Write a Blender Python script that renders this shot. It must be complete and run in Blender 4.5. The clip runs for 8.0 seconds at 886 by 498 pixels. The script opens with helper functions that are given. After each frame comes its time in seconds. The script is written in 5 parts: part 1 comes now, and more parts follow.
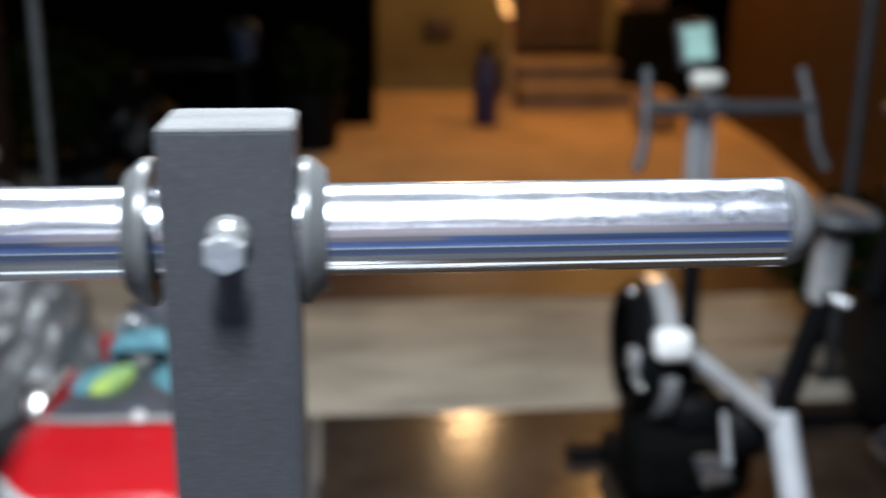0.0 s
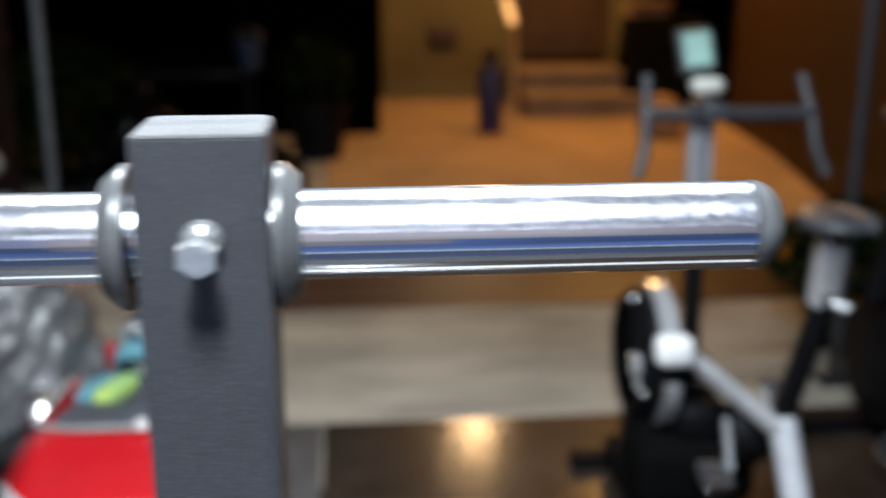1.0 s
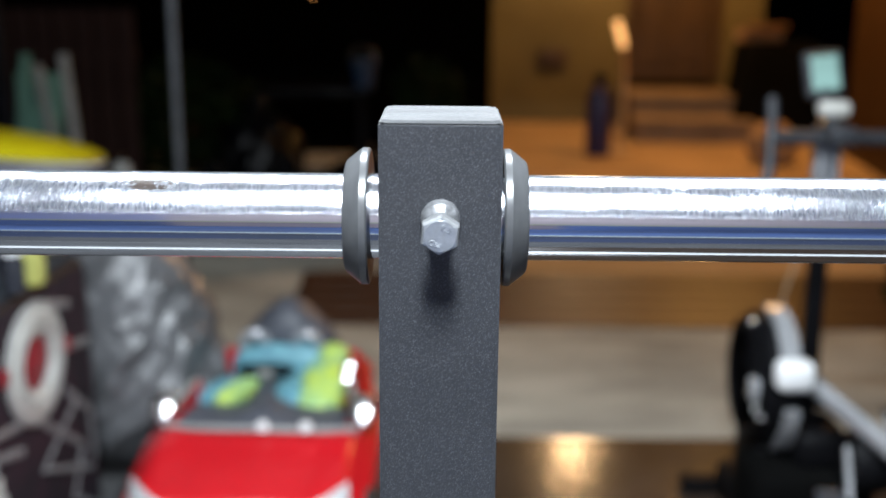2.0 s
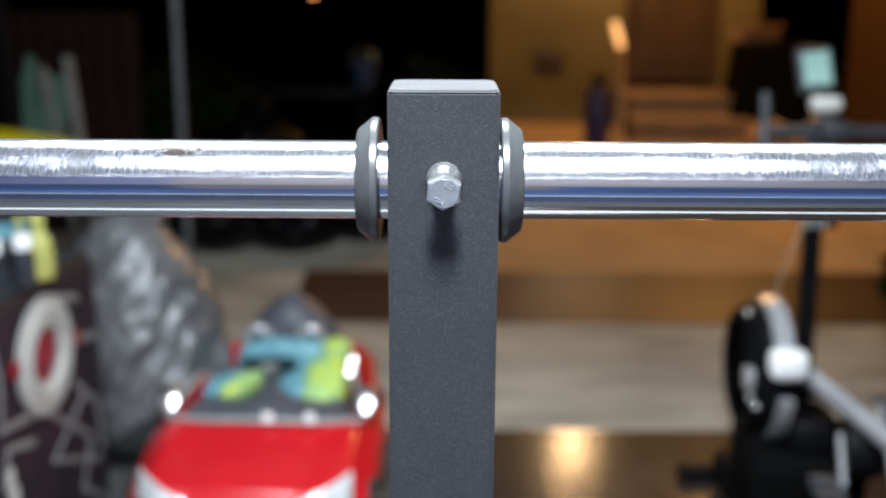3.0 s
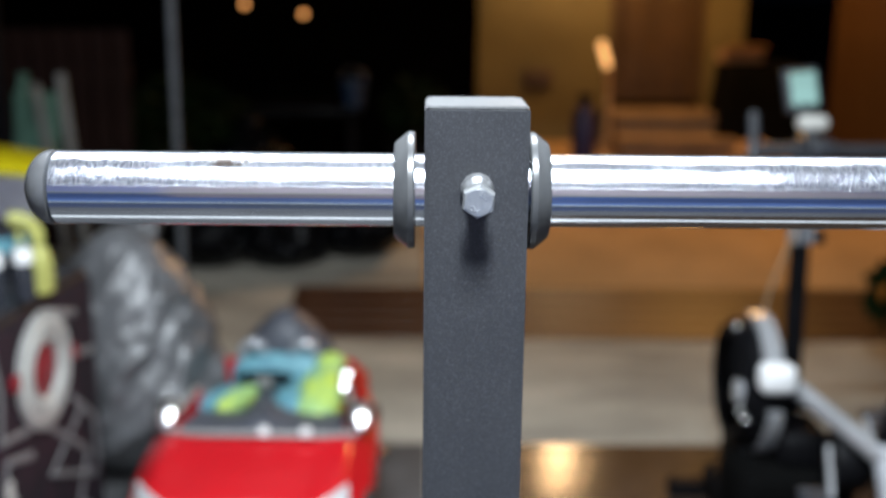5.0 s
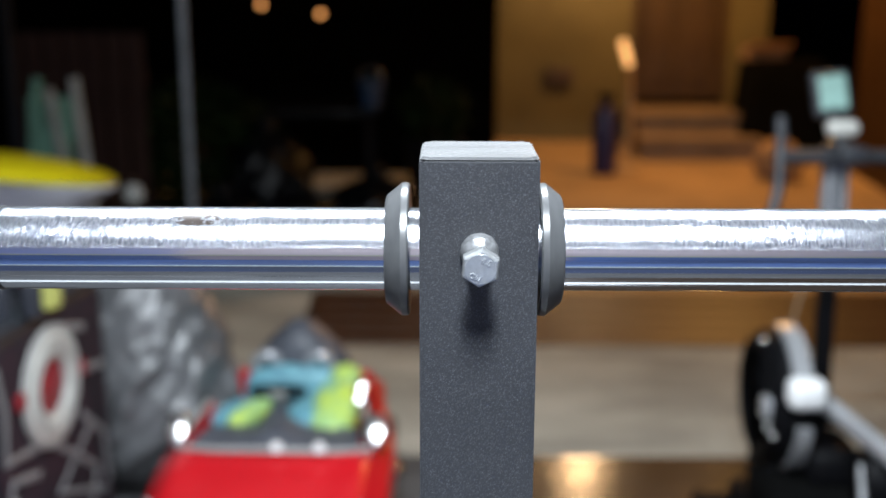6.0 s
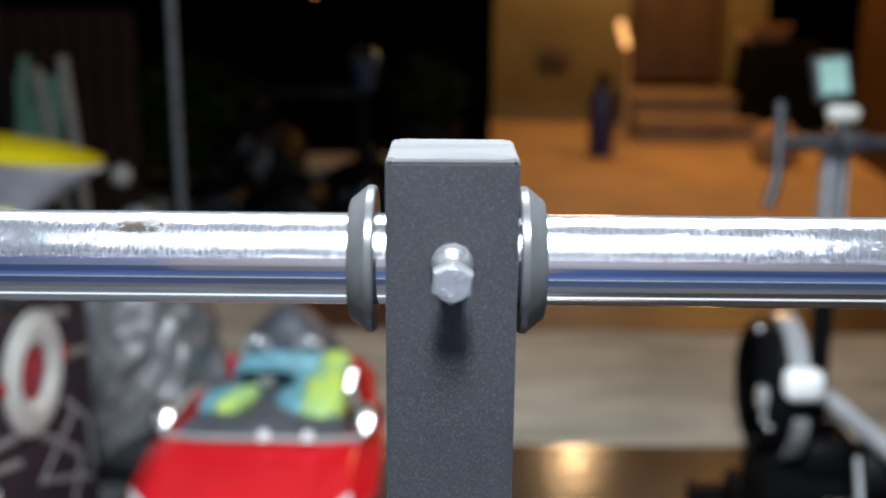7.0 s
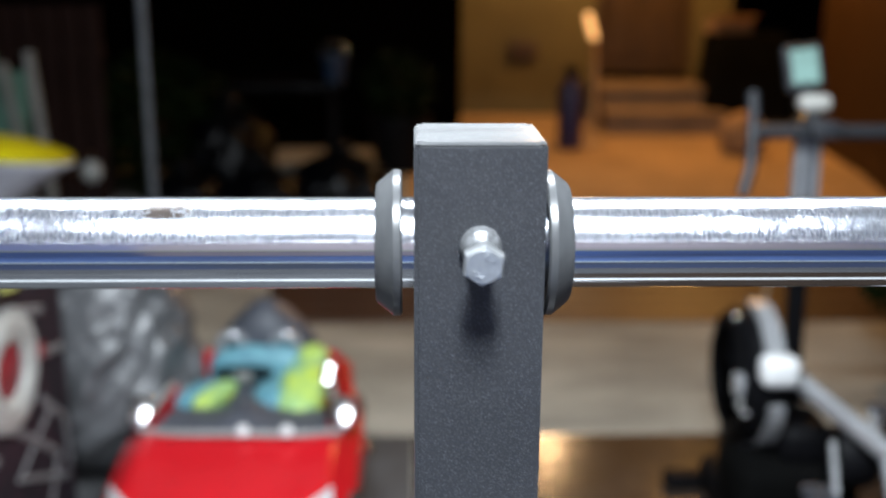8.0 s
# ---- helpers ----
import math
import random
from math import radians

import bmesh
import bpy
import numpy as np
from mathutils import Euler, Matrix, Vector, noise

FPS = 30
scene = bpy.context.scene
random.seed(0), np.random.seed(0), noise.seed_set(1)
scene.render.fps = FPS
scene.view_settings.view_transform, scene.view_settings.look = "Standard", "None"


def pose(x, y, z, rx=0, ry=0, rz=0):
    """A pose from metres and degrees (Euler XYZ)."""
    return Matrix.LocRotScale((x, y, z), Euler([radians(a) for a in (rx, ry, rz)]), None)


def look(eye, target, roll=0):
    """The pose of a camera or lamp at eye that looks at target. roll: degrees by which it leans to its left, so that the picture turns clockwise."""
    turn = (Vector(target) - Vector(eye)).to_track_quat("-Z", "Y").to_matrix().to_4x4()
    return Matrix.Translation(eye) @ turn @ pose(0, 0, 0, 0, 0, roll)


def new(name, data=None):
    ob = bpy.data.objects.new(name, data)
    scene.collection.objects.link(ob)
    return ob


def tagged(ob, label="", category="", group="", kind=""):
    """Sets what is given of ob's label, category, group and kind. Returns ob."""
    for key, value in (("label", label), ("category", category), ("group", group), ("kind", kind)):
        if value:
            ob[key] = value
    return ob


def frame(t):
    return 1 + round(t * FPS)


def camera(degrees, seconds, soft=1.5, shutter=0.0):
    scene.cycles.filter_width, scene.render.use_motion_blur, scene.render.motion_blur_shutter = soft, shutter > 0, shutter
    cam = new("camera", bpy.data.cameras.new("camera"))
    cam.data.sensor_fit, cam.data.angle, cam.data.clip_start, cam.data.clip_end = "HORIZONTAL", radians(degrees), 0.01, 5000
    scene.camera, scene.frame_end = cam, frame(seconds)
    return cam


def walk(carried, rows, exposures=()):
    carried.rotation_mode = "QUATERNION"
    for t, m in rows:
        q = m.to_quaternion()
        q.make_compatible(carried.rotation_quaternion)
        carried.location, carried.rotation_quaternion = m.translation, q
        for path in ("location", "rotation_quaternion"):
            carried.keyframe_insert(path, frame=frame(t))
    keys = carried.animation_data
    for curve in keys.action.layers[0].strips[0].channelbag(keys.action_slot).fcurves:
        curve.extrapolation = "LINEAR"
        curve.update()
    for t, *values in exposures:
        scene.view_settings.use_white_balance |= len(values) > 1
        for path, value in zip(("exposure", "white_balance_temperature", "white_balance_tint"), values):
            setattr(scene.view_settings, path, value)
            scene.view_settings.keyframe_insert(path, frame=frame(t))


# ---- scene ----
cam = camera(44.6, 8.0, shutter=0.5)
PATH = [
    (0, (0.059, -0.58, 1.645), (0.243, 1.332, 1.089), 0.5),
    (0.2, (0.0959, -0.5777, 1.647), (0.3694, 1.321, 1.081), 0.48),
    (0.5, (0.132, -0.588, 1.641), (0.461, 1.303, 1.08), -0.4),
    (0.8, (0.1137, -0.5889, 1.646), (0.3788, 1.315, 1.095), -0.1),
    (1, (0.078, -0.59, 1.645), (0.247, 1.328, 1.103), 0.1),
    (1.2, (0.043, -0.5952, 1.646), (0.1175, 1.332, 1.118), 0.8),
    (1.4, (0.0216, -0.6092, 1.648), (0.0245, 1.322, 1.127), 0.019),
    (1.5, (0.014, -0.613, 1.644), (-0.001, 1.32, 1.129), 0.1),
    (1.7, (0.008, -0.62, 1.639), (0.009, 1.316, 1.136), 0.6),
    (2.8, (-0.006, -0.685, 1.618), (-0.028, 1.251, 1.117), 0.4),
    (3, (0.001, -0.7, 1.621), (-0.002, 1.237, 1.126), 0.3),
    (3.2, (-0.0011, -0.6993, 1.616), (0.0031, 1.236, 1.111), -0.05),
    (3.5, (-0.01, -0.712, 1.608), (-0.019, 1.221, 1.093), 0.5),
    (3.8, (-0.0162, -0.7139, 1.605), (-0.0471, 1.22, 1.097), 0.54),
    (4, (-0.018, -0.728, 1.607), (-0.048, 1.207, 1.105), 0.5),
    (4.2, (-0.0216, -0.7284, 1.606), (-0.0396, 1.209, 1.11), 0.57),
    (4.5, (-0.028, -0.742, 1.613), (-0.025, 1.198, 1.127), 0.6),
    (4.8, (-0.0318, -0.7407, 1.616), (-0.0072, 1.202, 1.14), 0.56),
    (5, (-0.032, -0.747, 1.624), (-0.005, 1.198, 1.162), 0.6),
    (5.2, (-0.031, -0.738, 1.631), (-0.007, 1.209, 1.175), 0.5),
    (6.3, (-0.001, -0.618, 1.647), (-0.02, 1.32, 1.155), 0.1),
    (6.5, (0.009, -0.603, 1.638), (0.047, 1.329, 1.122), 0.5),
    (6.8, (0.001, -0.5852, 1.643), (0.0167, 1.347, 1.127), 0.38),
    (7, (-0.003, -0.582, 1.647), (-0.009, 1.353, 1.141), 0.5),
    (7.2, (-0.0054, -0.5854, 1.645), (-0.0057, 1.351, 1.145), 0.44),
    (7.5, (-0.014, -0.583, 1.639), (-0.022, 1.351, 1.132), 0.5),
    (7.8, (-0.0194, -0.5823, 1.636), (-0.0022, 1.348, 1.113), 0.72),
    (8, (-0.036, -0.587, 1.642), (0.021, 1.344, 1.126), 0.3),
]
walk(cam, [(t, look(eye, target, roll)) for t, eye, target, roll in PATH])
cam.data.dof.use_dof = True
cam.data.dof.focus_distance = 0.64
cam.data.dof.aperture_fstop = 4.0

# ---------- world and large lights ----------
world = bpy.data.worlds.new("night")
scene.world = world
world.use_nodes = True
world.node_tree.nodes["Background"].inputs["Color"].default_value = (0.02, 0.03, 0.06, 1)
world.node_tree.nodes["Background"].inputs["Strength"].default_value = 0.02
scene.view_settings.exposure = 0.0


def area_light(name, place, target, sx, sy, watts, colour):
    data = bpy.data.lights.new(name, "AREA")
    data.shape, data.size, data.size_y, data.energy, data.color = "RECTANGLE", sx, sy, watts, colour
    ob = new(name, data)
    ob.matrix_world = look(place, target)
    return ob


def bulb(name, place, watts, colour, radius=0.05):
    data = bpy.data.lights.new(name, "POINT")
    data.energy, data.color, data.shadow_soft_size = watts, colour, radius
    ob = new(name, data)
    ob.location = place
    return ob


COOL, WARM = (0.84, 0.93, 1.0), (1.0, 0.50, 0.13)
area_light("panel_light", (0.0, -0.75, 2.70), (0.0, -0.75, 0), 0.22, 0.44, 96, COOL)
area_light("rear_light", (0.0, -3.7, 2.70), (0.0, -3.7, 0), 3.2, 0.06, 20, COOL)
area_light("tube_light", (0.0, 0.90, 2.70), (0.0, 0.90, 0), 1.5, 0.10, 116, COOL)
bulb("lantern_light", (1.045, 7.5, 2.09), 58, (1.0, 0.62, 0.31), 0.13)
bulb("porch_light", (2.15, 6.6, 2.95), 150, WARM, 0.08)

# ---------- materials ----------


def material(name, base, rough=0.5, metal=0.0, vary=0.0, scale=8.0, bump=0.0, bump_scale=60.0, coat=0.0, spread=None, emit=None, strength=0.0,
             rough_vary=0.0, fine=0.0, fine_scale=400.0, stretch=(1, 1, 1), spec=0.5, specks=False):
    m = bpy.data.materials.new(name)
    m.use_nodes = True
    nt = m.node_tree
    b = nt.nodes["Principled BSDF"]
    b.inputs["Base Color"].default_value = (*base, 1)
    b.inputs["Roughness"].default_value, b.inputs["Metallic"].default_value = rough, metal
    b.inputs["Coat Weight"].default_value, b.inputs["Specular IOR Level"].default_value = coat, spec
    b.inputs["Coat Roughness"].default_value = 0.05
    if emit:
        b.inputs["Emission Color"].default_value, b.inputs["Emission Strength"].default_value = (*emit, 1), strength
    coords = nt.nodes.new("ShaderNodeTexCoord")
    mapping = nt.nodes.new("ShaderNodeMapping")
    mapping.inputs["Scale"].default_value = stretch
    nt.links.new(coords.outputs["Object"], mapping.inputs["Vector"])

    def noise_node(sc, detail=4.0):
        n = nt.nodes.new("ShaderNodeTexNoise")
        n.inputs["Scale"].default_value, n.inputs["Detail"].default_value = sc, detail
        nt.links.new(mapping.outputs["Vector"], n.inputs["Vector"])
        return n

    if vary or fine:
        n = noise_node(scale)
        ramp = nt.nodes.new("ShaderNodeValToRGB")
        other = spread or tuple(max(0.0, c * (1 - vary)) for c in base)
        ramp.color_ramp.elements[0].position, ramp.color_ramp.elements[1].position = 0.32, 0.68
        ramp.color_ramp.elements[0].color = (*other, 1)
        ramp.color_ramp.elements[1].color = (*[min(1.0, c * (1 + 0.5 * vary)) for c in base], 1)
        nt.links.new(n.outputs["Fac"], ramp.inputs["Fac"])
        last = ramp.outputs["Color"]
        if fine:
            f = noise_node(fine_scale, 2.0)
            mr = nt.nodes.new("ShaderNodeMapRange")
            mr.inputs["From Min"].default_value, mr.inputs["From Max"].default_value = 0.3, 0.72
            mr.inputs["To Min"].default_value, mr.inputs["To Max"].default_value = 1 - fine, 1 + fine
            if specks:
                # only the crests stand out, as pale flecks
                mr.inputs["From Min"].default_value, mr.inputs["From Max"].default_value = 0.52, 0.74
                mr.inputs["To Min"].default_value = 0.90
            nt.links.new(f.outputs["Fac"], mr.inputs["Value"])
            mix = nt.nodes.new("ShaderNodeMix")
            mix.data_type, mix.blend_type = "RGBA", "MULTIPLY"
            mix.inputs["Factor"].default_value = 1.0
            nt.links.new(last, mix.inputs["A"])
            nt.links.new(mr.outputs["Result"], mix.inputs["B"])
            last = mix.outputs["Result"]
        nt.links.new(last, b.inputs["Base Color"])
    if rough_vary:
        n = noise_node(scale * 3)
        mr = nt.nodes.new("ShaderNodeMapRange")
        mr.inputs["From Min"].default_value, mr.inputs["From Max"].default_value = 0.3, 0.7
        mr.inputs["To Min"].default_value, mr.inputs["To Max"].default_value = max(0.02, rough - rough_vary), min(1, rough + rough_vary)
        nt.links.new(n.outputs["Fac"], mr.inputs["Value"])
        nt.links.new(mr.outputs["Result"], b.inputs["Roughness"])
    if bump:
        n = noise_node(bump_scale, 3.0)
        bm = nt.nodes.new("ShaderNodeBump")
        bm.inputs["Strength"].default_value, bm.inputs["Distance"].default_value = bump, 0.3 / bump_scale
        nt.links.new(n.outputs["Fac"], bm.inputs["Height"])
        nt.links.new(bm.outputs["Normal"], b.inputs["Normal"])
    return m


def chrome_material():
    """Polished chrome with a dusty, pitted upper side and a few rust flecks."""
    m = bpy.data.materials.new("worn_chrome")
    m.use_nodes = True
    nt = m.node_tree
    b = nt.nodes["Principled BSDF"]
    b.inputs["Metallic"].default_value = 1.0
    coords = nt.nodes.new("ShaderNodeTexCoord")

    def stretched(scale, sc, detail=5.0, rough=0.6):
        mp = nt.nodes.new("ShaderNodeMapping")
        mp.inputs["Scale"].default_value = scale
        nt.links.new(coords.outputs["Object"], mp.inputs["Vector"])
        n = nt.nodes.new("ShaderNodeTexNoise")
        n.inputs["Scale"].default_value, n.inputs["Detail"].default_value, n.inputs["Roughness"].default_value = sc, detail, rough
        nt.links.new(mp.outputs["Vector"], n.inputs["Vector"])
        return n.outputs["Fac"]

    def ranged(value, a, c, lo, hi):
        r = nt.nodes.new("ShaderNodeMapRange")
        for key, v in (("From Min", a), ("From Max", c), ("To Min", lo), ("To Max", hi)):
            r.inputs[key].default_value = v
        nt.links.new(value, r.inputs["Value"])
        return r.outputs["Result"]

    def times(p, q):
        t = nt.nodes.new("ShaderNodeMath")
        t.operation = "MULTIPLY"
        nt.links.new(p, t.inputs[0])
        nt.links.new(q, t.inputs[1])
        return t.outputs[0]

    sep = nt.nodes.new("ShaderNodeSeparateXYZ")
    nt.links.new(coords.outputs["Object"], sep.inputs[0])
    ends = nt.nodes.new("ShaderNodeMath")
    ends.operation = "ABSOLUTE"
    nt.links.new(sep.outputs["X"], ends.inputs[0])
    # wear from the weights that slide over the top of the sleeve, heaviest towards its ends
    upper = ranged(sep.outputs["Z"], 0.0045, 0.0085, 0.0, 1.0)
    outer = ranged(ends.outputs[0], 0.06, 0.18, 0.62, 1.0)
    patch = ranged(stretched((1, 2, 2), 34, 5.0, 0.7), 0.34, 0.60, 0.40, 1.0)
    worn = times(times(upper, patch), outer)
    # short scuffs that run round the bar, and fine pitting
    scuff = ranged(stretched((620, 210, 210), 1.0, 3.0, 0.65), 0.36, 0.62, 0.0, 1.0)
    pits = ranged(stretched((1, 1, 1), 1500, 2.0), 0.38, 0.64, 0.0, 1.0)
    rough = nt.nodes.new("ShaderNodeMath")
    rough.operation = "MULTIPLY_ADD"
    rough.inputs[1].default_value, rough.inputs[2].default_value = 0.13, 0.075
    haze = nt.nodes.new("ShaderNodeMath")
    haze.operation = "MAXIMUM"
    nt.links.new(worn, haze.inputs[0])
    nt.links.new(ranged(upper, 0.0, 1.0, 0.0, 0.85), haze.inputs[1])
    nt.links.new(haze.outputs[0], rough.inputs[0])
    nt.links.new(rough.outputs[0], b.inputs["Roughness"])
    # one cluster of rust spots on the left half
    near_spot = times(ranged(sep.outputs["X"], -0.205, -0.172, 0.0, 1.0), ranged(sep.outputs["X"], -0.168, -0.130, 1.0, 0.0))
    band = times(ranged(sep.outputs["Z"], 0.0155, 0.0190, 0.0, 1.0), ranged(sep.outputs["Y"], -0.003, -0.009, 0.0, 1.0))
    rust = ranged(times(times(stretched((1, 1.8, 1.8), 130, 6.0, 0.7), near_spot), band), 0.33, 0.40, 0.0, 1.0)
    mix = nt.nodes.new("ShaderNodeMix")
    mix.data_type = "RGBA"
    mix.inputs["B"].default_value = (0.050, 0.040, 0.036, 1)
    nt.links.new(rust, mix.inputs["Factor"])
    grime = times(worn, scuff)
    dull = nt.nodes.new("ShaderNodeMix")
    dull.data_type = "RGBA"
    dull.inputs["A"].default_value, dull.inputs["B"].default_value = (0.74, 0.77, 0.83, 1), (0.17, 0.185, 0.24, 1)
    nt.links.new(grime, dull.inputs["Factor"])
    nt.links.new(dull.outputs["Result"], mix.inputs["A"])
    nt.links.new(mix.outputs["Result"], b.inputs["Base Color"])
    metal = times(ranged(rust, 0.0, 1.0, 1.0, 0.1), ranged(grime, 0.0, 1.0, 1.0, 0.75))
    nt.links.new(metal, b.inputs["Metallic"])
    bump = nt.nodes.new("ShaderNodeBump")
    bump.inputs["Strength"].default_value, bump.inputs["Distance"].default_value = 0.5, 0.00012
    height = nt.nodes.new("ShaderNodeMath")
    height.operation = "ADD"
    nt.links.new(times(worn, pits), height.inputs[0])
    nt.links.new(times(worn, scuff), height.inputs[1])
    nt.links.new(height.outputs[0], bump.inputs["Height"])
    nt.links.new(bump.outputs["Normal"], b.inputs["Normal"])
    return m


